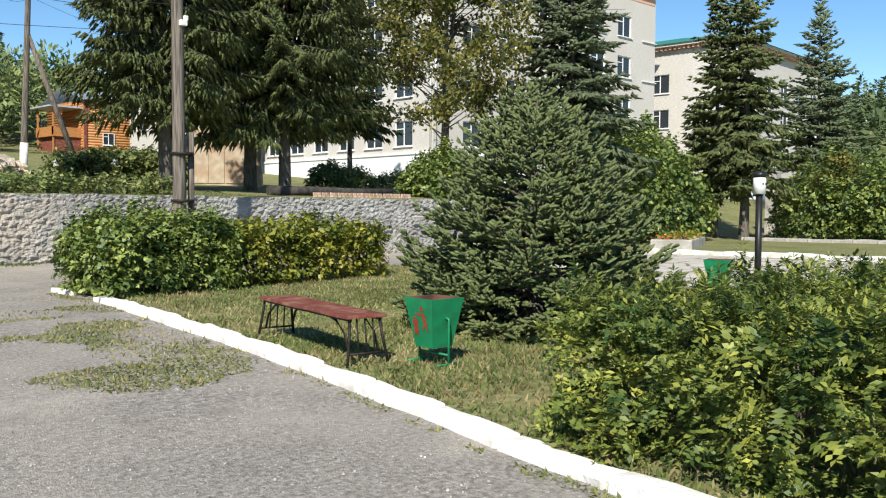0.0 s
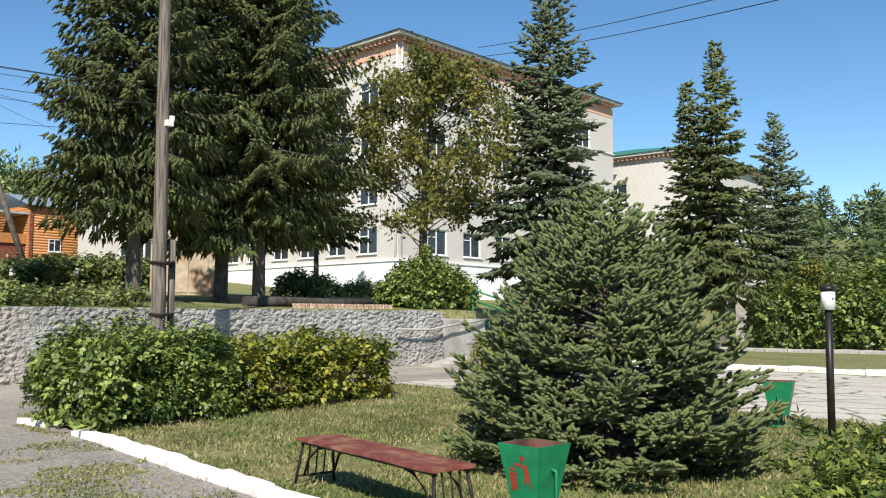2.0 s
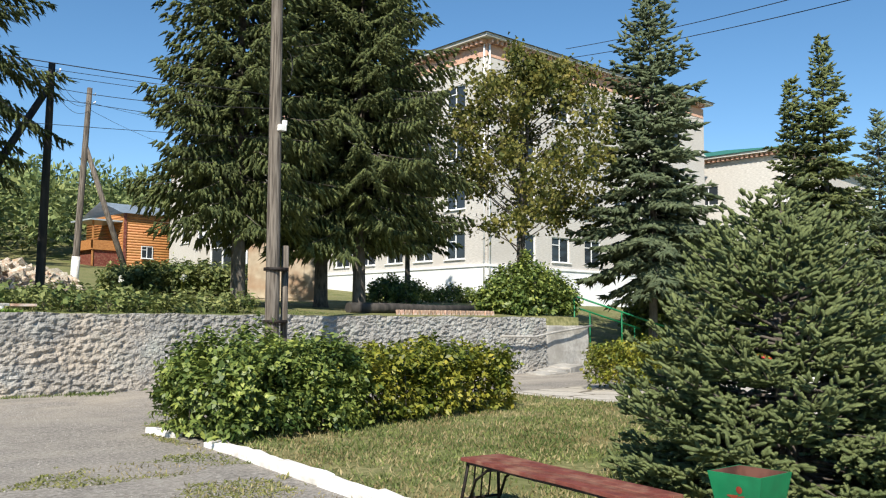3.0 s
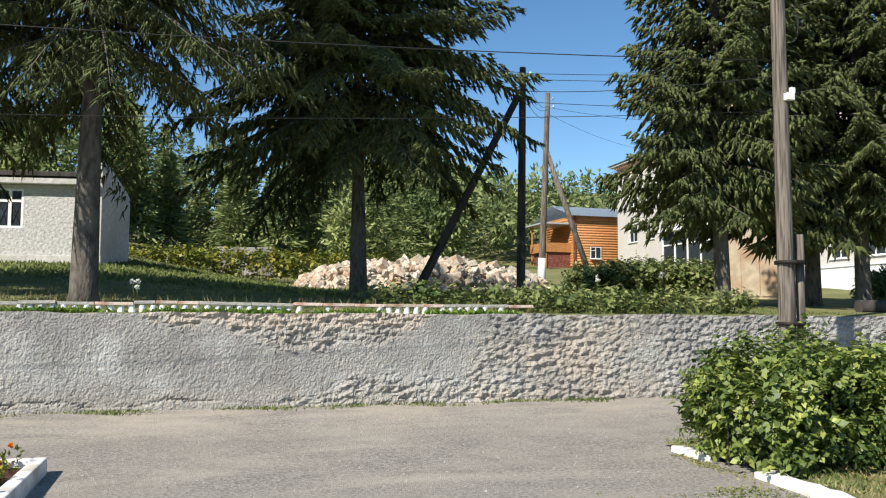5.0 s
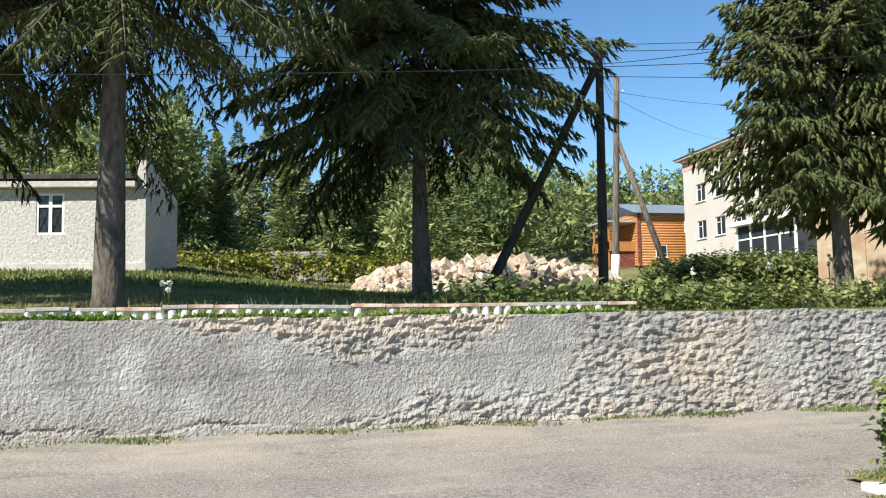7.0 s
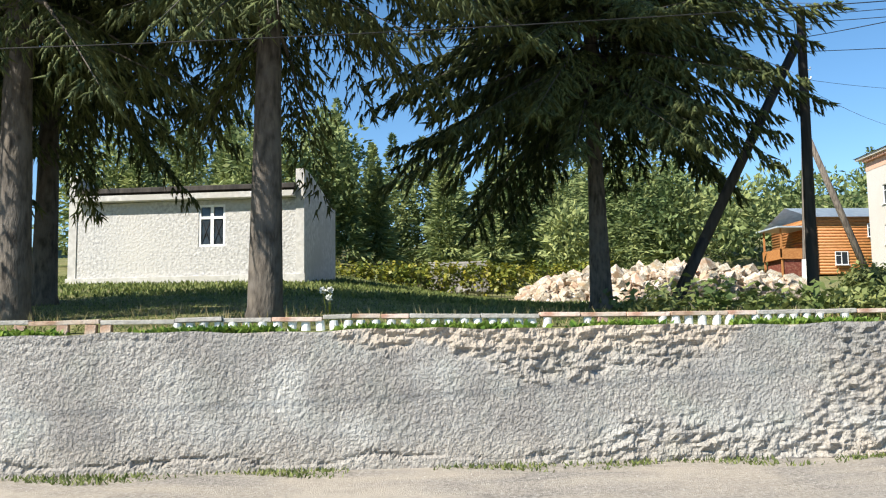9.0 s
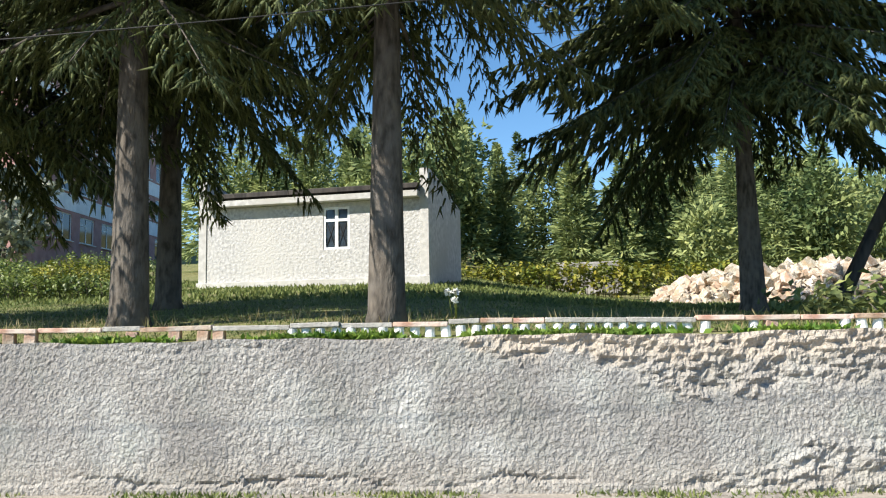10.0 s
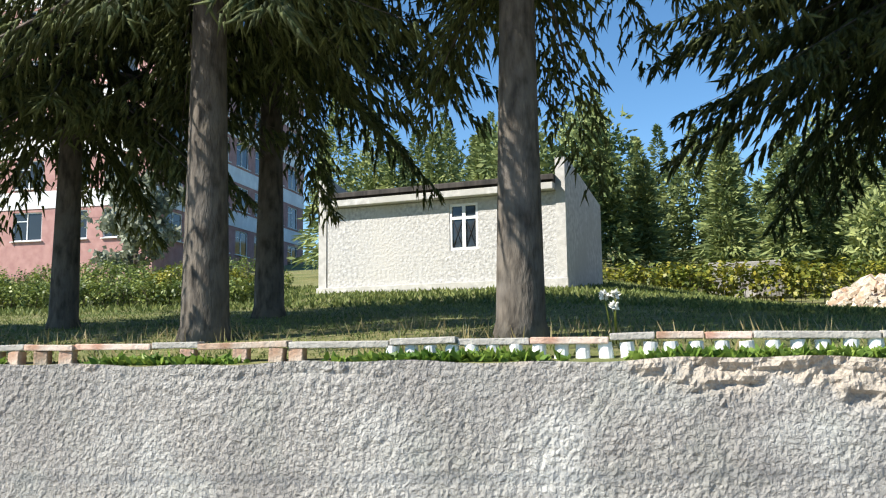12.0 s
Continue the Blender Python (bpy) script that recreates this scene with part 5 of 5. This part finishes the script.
rw = np.random.default_rng(77)
spots = []
for _ in range(230):
    x, y = rw.uniform(-42, 34), rw.uniform(50, 72)
    if x > 16 and y < 74:
        continue
    if x > 27 or x < -15:
        continue
    spots.append((x, y, rw.uniform(4.8, 9.2) * (1 + (y - 50) / 150)))
woods("woods", spots, 5, "mixed conifer wood behind the terrace", 0.15, 2.0)
spots = [(rw.uniform(92, 300), rw.uniform(-40, 130), rw.uniform(8, 13)) for _ in range(480)]
spots = [s for s in spots if math.hypot(s[0], s[1]) > 100 and not (60 < s[0] < 100 and 25 < s[1] < 65)]
woods("hill_woods", spots, 6, "forested hill in the distance", 0.1, 0.15, mat("hill_pine_needles", (0.045, 0.075, 0.03), (0.11, 0.145, 0.055), 0.8, 0.25, 3, island=0.4))

spots = [(rw.uniform(12, 75), rw.uniform(84, 125), rw.uniform(9, 14)) for _ in range(160)]
spots = [s for s in spots if not (34 < s[0] < 60 and s[1] < 103)]
woods("back_woods", spots, 9, "tall trees behind the log house", 0.55, 0.38)

# shrubs in the distance and on the terrace
hedge("hedge", -2.5, 44.5, 10, 46.5, 1.1, "plain", 4500, 51, "low clipped hedge at the back of the terrace", LEAF, 0.2, 0.15)
hedge("hedge", 16.0, 35.3, 24.9, 37.8, 1.0, "plain", 16000, 52, "tall untrimmed hedge on the terrace", LEAF_WEED, 0.19, 0.5, dome=0.25)
hedge("shrub", 21.4, 20.0, 24.6, 22.0, 1.55, "plain", 11000, 53, "dark green leafy shrub at the end of the wall", LEAF_DARK, 0.14, 0.5, category="shrub", dome=0.5)
hedge("hedge", -24, 30.5, -8.5, 31.7, 0.5, "plain", 13000, 54, "low clipped hedge on the terrace", LEAF_DARK, 0.09, 0.05, dome=0.02)
for k, (x, y, w, h) in enumerate(((41, 4, 9, 3.0), (43, 11, 7, 3.3), (44, -4, 9, 3.2), (33, 19.5, 7, 4.0), (37, 22, 6, 4.4), (46, 15, 8, 3.7))):
    hedge("shrub", x - w / 2, y - 2.2, x + w / 2, y + 2.2, h, "plain", 11000, 60 + k, "tall dense green shrubbery beyond the plaza", LEAF_DARK, 0.22, 1.1, category="shrub", dome=0.45)


# ---------------------------------------------------------------- edging along the wall's top
def edging():
    rng = random.Random(21)
    root = tagged(new("edging"), "low edging of worn bricks over white corrugated pieces", "edging", kind="structure")
    x = -14.0
    while x < 6.2:
        ln = rng.uniform(0.3, 0.85)
        z = wall_top(x) + 0.115 + (0.018 if -0.3 < x < 1.4 else 0) + rng.uniform(-0.008, 0.008)
        bm = boxes([(-ln / 2 + 0.005, -0.06, 0, ln / 2 - 0.005, 0.07, 0.05)], 0.008)
        ob = part("brick", bm, BRICK_RED if rng.random() < 0.55 else CONCRETE, root)
        ob.matrix_world = pose(x + ln / 2, 19.46 + rng.uniform(-0.015, 0.015), z, rng.uniform(-3, 3), rng.uniform(-1.2, 1.2), rng.uniform(-1.5, 1.5))
        x += ln
    tooth = bmesh.new()
    arc = [(0.055 * math.cos(t), -0.045 * math.sin(t)) for t in np.linspace(0, math.pi, 7)]
    lo, hi = [tooth.verts.new((px, py, -0.05)) for px, py in arc], [tooth.verts.new((px * 0.94, py, 0.122)) for px, py in arc]
    for k in range(6):
        tooth.faces.new((lo[k + 1], lo[k], hi[k], hi[k + 1]))
    tooth.faces.new(hi)
    tooth.faces.new((lo[0], lo[6], hi[6], hi[0]))
    tm = bpy.data.meshes.new("corrugation")
    tooth.to_mesh(tm)
    tooth.free()
    brick = boxes([(-0.06, -0.04, -0.05, 0.06, 0.05, 0.118)], 0.008)
    bmesh_brick = bpy.data.meshes.new("brick")
    brick.to_mesh(bmesh_brick)
    brick.free()
    x = -14.0
    while x < 6.0:
        white = x > -1.9 and not (3.0 < x < 3.5)
        if rng.random() < (0.86 if white else 0.4):
            ob = part("corrugation" if white else "brick", tm if white else bmesh_brick, SLATE_WHITE if white else BRICK_RED, root)
            ob.matrix_world = pose(x, 19.45 + rng.uniform(-0.01, 0.01), wall_top(x) - 0.005, rng.uniform(-4, 4), rng.uniform(-7, 7), rng.uniform(-12, 12))
        x += rng.uniform(0.15, 0.175) if white else rng.uniform(0.16, 0.3)


edging()


# ---------------------------------------------------------------- grass, weeds and other stuff
def scatter(name, n, x0, x1, y0, y1, z_of, keep, tall, wide, material, label, seed, category="grass", spread=0.5, patch=0.0):
    rng = np.random.default_rng(seed)
    x, y = rng.uniform(x0, x1, n), rng.uniform(y0, y1, n)
    k = keep(x, y)
    if patch:
        k &= np.array([noise.noise(Vector((a * 0.9 + seed, b * 0.9, 0))) for a, b in zip(x, y)]) > rng.uniform(-0.5, 0.5, n) * 0.5 + patch - 0.2
    x, y = x[k], y[k]
    p = np.stack([x, y, z_of(x, y) - 0.01], -1)
    d = rng.normal(0, spread, (len(x), 3))
    d[:, 2] = 1
    q = blades(p, d, tall * rng.uniform(0.5, 1.3, len(x)), wide * rng.uniform(0.7, 1.3, len(x)), rng, 0.15)
    return tagged(part(name, quads_mesh(name, q), material), label, category, kind="stuff")


STRAW = mat("straw_grass_blades", (0.24, 0.20, 0.09), (0.42, 0.36, 0.19), 0.7, 1.3, 4, island=0.35, through_light=0.3)
GREEN_BLADES = mat("green_grass_blades", (0.10, 0.145, 0.04), (0.21, 0.245, 0.085), 0.7, 1.3, 4, island=0.4, through_light=0.3)
in_lawn = lambda x, y: (x > kerb_x(y) + 0.14) & (x < 13.0 + 0.08 * y)
scatter("grass", 54000, 4, 14.0, 1, 14.7, lawn_z, in_lawn, 0.075, 0.016, STRAW, "dry straw-coloured lawn grass", 71, patch=0.02, spread=0.7)
scatter("grass", 78000, 4, 14.0, 1, 14.7, lawn_z, in_lawn, 0.07, 0.018, GREEN_BLADES, "green blades among the dry lawn grass", 72, patch=0.02, spread=0.7)
terr = lambda x, y: (y > 19.5) & ~((x > -9.6) & (x < -1.6) & (y > 36))
scatter("grass", 52000, -14, 14, 19.5, 30, height, terr, 0.06, 0.014, GREEN_BLADES, "short green grass on the terrace", 73, spread=0.6)
scatter("grass", 30000, -16, 16, 28, 44, height, terr, 0.14, 0.05, GREEN_BLADES, "green grass further back on the terrace", 74, spread=0.6)
scatter("grass", 2600, -14, 8, 19.5, 23, height, terr, 0.18, 0.014, STRAW, "thin dry grass stalks behind the edging", 75, spread=0.35, patch=0.15)
# weeds in the cracks of the asphalt beside the kerb and below the wall
def weed_patch(x, y):
    wob = np.array([noise.fractal(Vector((p * 1.3, q * 1.3, 5)), 1.0, 2.0, 3) for p, q in zip(x, y)]) * 0.55
    a = ((x - 3.95) / 0.95) ** 2 + ((y - 7.0) / 0.7) ** 2 < 1 + wob * 2
    b = ((x - 4.6) / 0.75) ** 2 + ((y - 9.0) / 1.5) ** 2 < 1 + wob * 2
    c = ((x - 4.5) / 1.3) ** 2 + ((y - 11.6) / 0.6) ** 2 < 1 + wob * 2
    e = ((x - 3.2) / 0.8) ** 2 + ((y - 9.7) / 0.25) ** 2 < 1 + wob * 2
    g = (x > kerb_x(y) - 0.24 - 0.2 * wob) & (wob > -0.05)
    return (a | b | c | e | g) & (x < kerb_x(y) - 0.12)
scatter("weeds", 90000, 2.6, 6.0, 2, 14, lower, weed_patch, 0.05, 0.018, mat("weed_leaves", (0.13, 0.16, 0.045), (0.25, 0.26, 0.09), 0.7, 1.3, 4, island=0.4, through_light=0.3), "low weeds growing through the asphalt by the kerb", 76, "weeds", 2.2, patch=0.07)
scatter("weeds", 9000, 2.6, 6.0, 2, 14, lower, weed_patch, 0.06, 0.014, STRAW, "dry low weeds by the kerb", 77, "weeds", 0.9, patch=0.1)
scatter("weeds", 12000, -10, 12, 18.35, 18.95, lower, lambda x, y: y > 18.4 + 0.35 * np.sin(x * 1.3) ** 2, 0.07, 0.02, GREEN_BLADES, "thin weeds along the foot of the wall", 78, "weeds", 0.6, patch=0.2)
# leafy plants between the wall and the edging, and taller weeds further along
scatter("plants", 11000, -14, 6.2, 19.26, 19.40, lambda x, y: np.full_like(x, 1.845), lambda x, y: True | (x > 0), 0.10, 0.06, mat("bright_plant_leaves", (0.10, 0.20, 0.03), (0.20, 0.30, 0.06), 0.5, 2, 3, island=0.4, through_light=0.3), "small green plants between wall and edging", 79, "plants", 1.2, patch=0.24)
hedge("weed_clump", 4.2, 21.2, 9.6, 23.4, 0.22, "plain", 1800, 81, "low broad-leaved weeds on the terrace", LEAF_WEED, 0.16, 0.18, category="weeds")
hedge("weed_clump", 6.6, 19.6, 11.6, 21.4, 0.26, "plain", 2600, 82, "tangle of tall weeds along the wall's top", LEAF_WEED, 0.13, 0.25, category="weeds")
scatter("gravel", 12000, -2.5, 5.0, 3, 10.5, lambda x, y: lower(x, y) + 0.01, lambda x, y: x < kerb_x(y) - 0.15, 0.011, 0.013, CONCRETE, "fine pale grit on the asphalt", 85, "gravel", 2.0)
scatter("gravel", 8000, -8, 12, -1, 18.6, lambda x, y: lower(x, y) + 0.012, lambda x, y: x < kerb_x(y) - 0.15, 0.016, 0.018, CONCRETE, "small pale stones loose on the asphalt", 84, "gravel", 2.0)


# ---------------------------------------------------------------- flower bed by the walk
def flower_bed():
    x1, y1, w = -0.88, 14.68, 2.3
    z = float(lower(x1 - 1, y1 - 1))
    root = thing("flower_bed", x1 - w / 2, y1 - w / 2, z, "square flower bed with a whitewashed concrete border", "flower bed", turn=-2)
    h = w / 2
    for a in range(4):
        b = boxes([(-h, h - 0.13, -0.05, h - 0.135, h, 0.17)], 0.02)
        part("border", b, WHITEWASH, root).matrix_local = pose(0, 0, 0, 0, 0, 90 * a)
    part("soil", boxes([(-h + 0.13, -h + 0.13, -0.05, h - 0.13, h - 0.13, 0.09)]), RUST, root)
    rng = np.random.default_rng(4)
    spots = rng.uniform(-h + 0.22, h - 0.22, (90, 2))
    for m, nm, lo in ((LEAF, "greenery", 0.0), (FLOWER, "marigold_bloom", 0.5), (FLOWER_RED, "red_bloom", 0.5)):
        q = []
        for i, (px, py) in enumerate(spots):
            tall = 0.12 + 0.22 * ((i * 37) % 10) / 10
            if nm == "greenery":
                n = 26
                p = np.array([px, py, 0.09]) + rng.uniform(-1, 1, (n, 3)) * [0.10, 0.10, 0] + np.array([0, 0, 1]) * rng.uniform(0, tall, (n, 1))
                q.append(blades(p, rng.normal(0, 1, (n, 3)) + [0, 0, 0.5], 0.07, 0.03, rng))
            elif (i % 2 == 0) == (nm == "marigold_bloom"):
                n = 22
                d = rng.normal(0, 1, (n, 3)) + [0, 0, 0.7]
                q.append(blades(np.repeat([[px, py, 0.09 + tall]], n, 0), d, 0.035, 0.03, rng))
        tagged(part(nm, quads_mesh(nm, np.concatenate(q)), m, root), kind="stuff")


flower_bed()


# ---------------------------------------------------------------- red and white block beyond the shed
def red_block():
    x, y, w, d, base, top = -28.6, 60.0, 24.0, 24.0, 5.5, 25.5
    root = thing("office_building", x, y, base, "tall pink and white clad block with blue-framed windows", "building")
    h = top - base
    rows = [(3.5 + 3.3 * k, 5.3 + 3.3 * k) for k in range(5)]
    cols = [(1.4 + 3.2 * k, 3.5 + 3.2 * k) for k in range(7)]
    bm = bmesh.new()
    facade(bm, (-w, 0, 0), (1, 0, 0), rows, cols, w, -3, h, 0.25)
    facade(bm, (0, 0, 0), (0, 1, 0), rows, cols, d, -3, h, 0.25)
    part("wall", bm, RED_TILE, root)
    # dark block gives the rooms their shade by colour
    part("unlit_interior", boxes([(-w + 0.5, 0.6, -1, -0.6, d - 0.5, h)]), ROOF_AND_ROOM_DARK, root)
    for k in range(5):
        z = 5.5 + 3.3 * k
        part("white_band", boxes([(-w, -0.05, z, 0.05, 0.0, z + 1.1)]), PLINTH, root)
        part("white_band", boxes([(0.0, 0.0, z, 0.05, d, z + 1.1)]), PLINTH, root)
    part("roof", boxes([(-w - 0.3, -0.3, h, 0.3, d, h + 0.4)]), ROOF_AND_ROOM_DARK, root)
    for z, _ in rows:
        for a, _ in cols:
            f = window_part(root, 2.1, 1.8)
            f.matrix_local = pose(-w + a, 0.1, z)
            f = window_part(root, 2.1, 1.8)
            f.matrix_local = pose(-0.1, a, z, 0, 0, 90)
    return root


red_block()
for k, (x, y, w, h) in enumerate(((-12.4, 36.2, 2.8, 0.9), (-15.2, 36.8, 3.4, 1.0), (-18.8, 36.5, 3.6, 0.95), (-22.6, 37.0, 3.6, 1.0), (-14.0, 40.6, 4.4, 1.2), (-19.4, 41.0, 5.0, 1.25), (-25.4, 41.0, 4.6, 1.2))):
    hedge("shrub", x - w / 2, y - 1.1, x + w / 2, y + 1.1, h, "plain", 2600, 110 + k, "rounded clipped shrub on the terrace", LEAF_DARK if k % 3 else LEAF, 0.1, 0.15, category="shrub", dome=0.42)
leafy_tree(-22, 48, 5.5, 2.6, 0.6, 4200, 92, "silvery willow-like bush by the pink block", mat("silver_leaves", (0.20, 0.23, 0.17), (0.34, 0.37, 0.29), 0.6, 2, 3, island=0.3, through_light=0.25), 0.28, ((0, 0),), 0.08, name="willow_bush", category="shrub")

# glazed porch on the cream block
def porch():
    root = thing("glazed_porch", 35.4, 55.0, 3.2, "white glazed entrance porch of the cream block", "porch")
    part("base", boxes([(0, 0, -0.5, 3.7, 6.5, 1.6)]), PLINTH, root)
    part("roof", boxes([(-0.5, -0.5, 4.9, 3.8, 7.0, 5.2)]), PLINTH, root)
    for k in range(5):
        part("post", boxes([(0, 1.6 * k, 1.6, 0.14, 1.6 * k + 0.14, 4.9)]), WHITE_FRAME, root)
    part("rail", boxes([(0.02, 0, 3.9, 0.12, 6.5, 4.0)]), WHITE_FRAME, root)
    part("glazing", boxes([(0.06, 0.1, 1.6, 0.08, 6.4, 4.9), (0.1, 0.02, 1.6, 3.6, 0.05, 4.9)]), GLASS, root)


porch()

# broken steps, pipe and green handrail at the wall's end
for k, (x, y, z) in enumerate(((20.3, 18.2, 0.25), (21.0, 18.4, 0.31), (21.7, 18.55, 0.38))):
    s = part("step", boxes([(-0.55, -0.35, -0.2, 0.55, 0.35, 0.06)], 0.02), CONCRETE)
    s.matrix_world = pose(x, y, z, 3, -2, 8 * k)
    tagged(s, "broken concrete slab at the foot of the wall", "slab", "broken slabs")
tagged(part("pipe", tube(bmesh.new(), [(18.9, 18.72, 1.33), (20.4, 18.7, 1.30), (21.4, 18.75, 1.42), (22.8, 18.8, 1.55), (23.6, 18.9, 1.62)], 0.035, 8), CONCRETE), "old pale pipe running along the wall", "pipe")
rail = thing("handrail", 24.2, 20.0, 1.0, "green painted sloping metal handrail", "handrail")
for dy in (0, 1.3):
    part("rail", tube(bmesh.new(), [(0, dy, 1.6), (3.6, dy - 1.6, 0.5)], 0.03, 6), GREEN_PAINT, rail)
    for k in range(3):
        part("post", tube(bmesh.new(), [(1.7 * k, dy - 0.75 * k, -0.4), (1.7 * k, dy - 0.75 * k, 1.58 - 0.52 * k)], 0.025, 6), GREEN_PAINT, rail)
post = thing("concrete_post", 47.0, 19.0, at_ground(47, 19), "pale square concrete post among shrubs", "post")
part("shaft", boxes([(-0.35, -0.3, 0, 0.35, 0.3, 3.4)], 0.03), CONCRETE, post)


# white flowers standing in the terrace grass
def white_flower(x, y, tall, heads, seed):
    rng = np.random.default_rng(seed)
    z = at_ground(x, y)
    root = thing("white_flower", x, y, z, "white flower heads on a thin stalk in the grass", "flower", "white flowers")
    for k in range(heads):
        dx, dy = rng.normal(0, 0.08, 2) if k else (0, 0)
        top = tall * rng.uniform(0.75, 1.0) if k else tall
        part("stalk", tube(bmesh.new(), [(dx * 0.3, dy * 0.3, 0), (dx * 0.7, dy * 0.7, top * 0.6), (dx, dy, top)], 0.006, 5), LEAF, root)
        n = 26
        d = rng.normal(0, 1, (n, 3)) + [0, 0, 0.4]
        part("flower_head", quads_mesh("flower_head", blades(np.repeat([[dx, dy, top]], n, 0), d, 0.055, 0.04, rng)), FLOWER_WHITE, root)


white_flower(-0.2, 20.6, 0.42, 3, 1)
white_flower(14.3, 25.0, 1.0, 5, 2)
white_flower(14.9, 25.4, 0.9, 6, 3)
white_flower(12.4, 24.6, 0.8, 4, 4)
white_flower(11.2, 25.8, 0.7, 4, 5)


for k, (x, y, w, h) in enumerate(((30.5, 34.6, 2.2, 0.9), (34.5, 35.2, 3.0, 0.8), (26.5, 31.5, 1.8, 1.1))):
    hedge("shrub", x - w / 2, y - 0.8, x + w / 2, y + 0.8, h, "plain", 1800, 95 + k, "low dark bush by the white plinth", LEAF_DARK, 0.16, 0.25, category="shrub", dome=0.5)


# raised bed of red flowers on the far side of the plaza
far_bed = thing("flower_bed", 29.5, 15.4, float(lower(29.5, 15.4)), "low concrete bed of red flowers beyond the plaza", "flower bed", turn=20)
part("border", boxes([(-2.2, -0.7, -0.2, 2.2, 0.7, 0.34)], 0.04), CONCRETE, far_bed)
rf = np.random.default_rng(12)
pts = np.stack([rf.uniform(-2.0, 2.0, 160), rf.uniform(-0.6, 0.6, 160), rf.uniform(0.3, 0.48, 160)], -1)
tagged(part("red_bloom", quads_mesh("red_bloom", blades(pts, rf.normal(0, 1, (160, 3)), 0.1, 0.07, rf)), FLOWER_RED, far_bed), kind="stuff")
pts = np.stack([rf.uniform(-2.0, 2.0, 900), rf.uniform(-0.6, 0.6, 900), rf.uniform(0.3, 0.5, 900)], -1)
tagged(part("greenery", quads_mesh("greenery", blades(pts, rf.normal(0, 1, (900, 3)), 0.16, 0.08, rf)), LEAF, far_bed), kind="stuff")

# low broken concrete wall behind the clipped hedge
bm = boxes([(-1.3, -0.15, -0.6, 1.35, 0.15, 0.78)], 0.04)
bmesh.ops.subdivide_edges(bm, edges=bm.edges[:], cuts=3, use_grid_fill=True)
for v in bm.verts:
    v.co += Vector((noise.noise(v.co * 2), noise.noise(v.co * 3 + Vector((9, 0, 0))), noise.noise(v.co * 2 + Vector((0, 9, 0))))) * 0.09
slab = part("low_wall", bm, CONCRETE)
slab.matrix_world = pose(3.9, 47.8, 4.35, 0, 0, 4)
tagged(slab, "low broken grey concrete wall behind the hedge", "wall")


# log and upright bricks along a bed above the wall
log = thing("fallen_log", 17.6, 20.75, at_ground(17.6, 20.75) + 0.13, "dark bark-stripped log lying on the terrace", "log", turn=-4)
part("trunk", tube(bmesh.new(), [(-2.4, 0, 0), (-1.0, 0.03, 0.02), (0.6, -0.02, 0), (2.2, 0.02, 0.03)], [0.15, 0.14, 0.13, 0.11], 10), WOOD_DARK, log)
bed_edge = tagged(new("bed_edging"), "row of upright worn bricks edging a terrace bed", "edging", kind="structure")
upright = bpy.data.meshes.new("brick")
bm = boxes([(-0.055, -0.03, -0.05, 0.055, 0.03, 0.13)], 0.008)
bm.to_mesh(upright)
bm.free()
rb = random.Random(31)
for k in range(26):
    x = 16.2 + 0.155 * k
    part("brick", upright, BRICK_RED, bed_edge).matrix_world = pose(x, 20.05 + rb.uniform(-0.02, 0.02), at_ground(x, 20.05), rb.uniform(-8, 8), rb.uniform(-8, 8), rb.uniform(-10, 10))
leafy_tree(43.6, 14.4, 4.4, 1.1, 0.8, 2600, 33, "small tree with yellow autumn leaves among shrubs", LEAF_BIRCH, 0.17, ((0, 0),), 0.05)
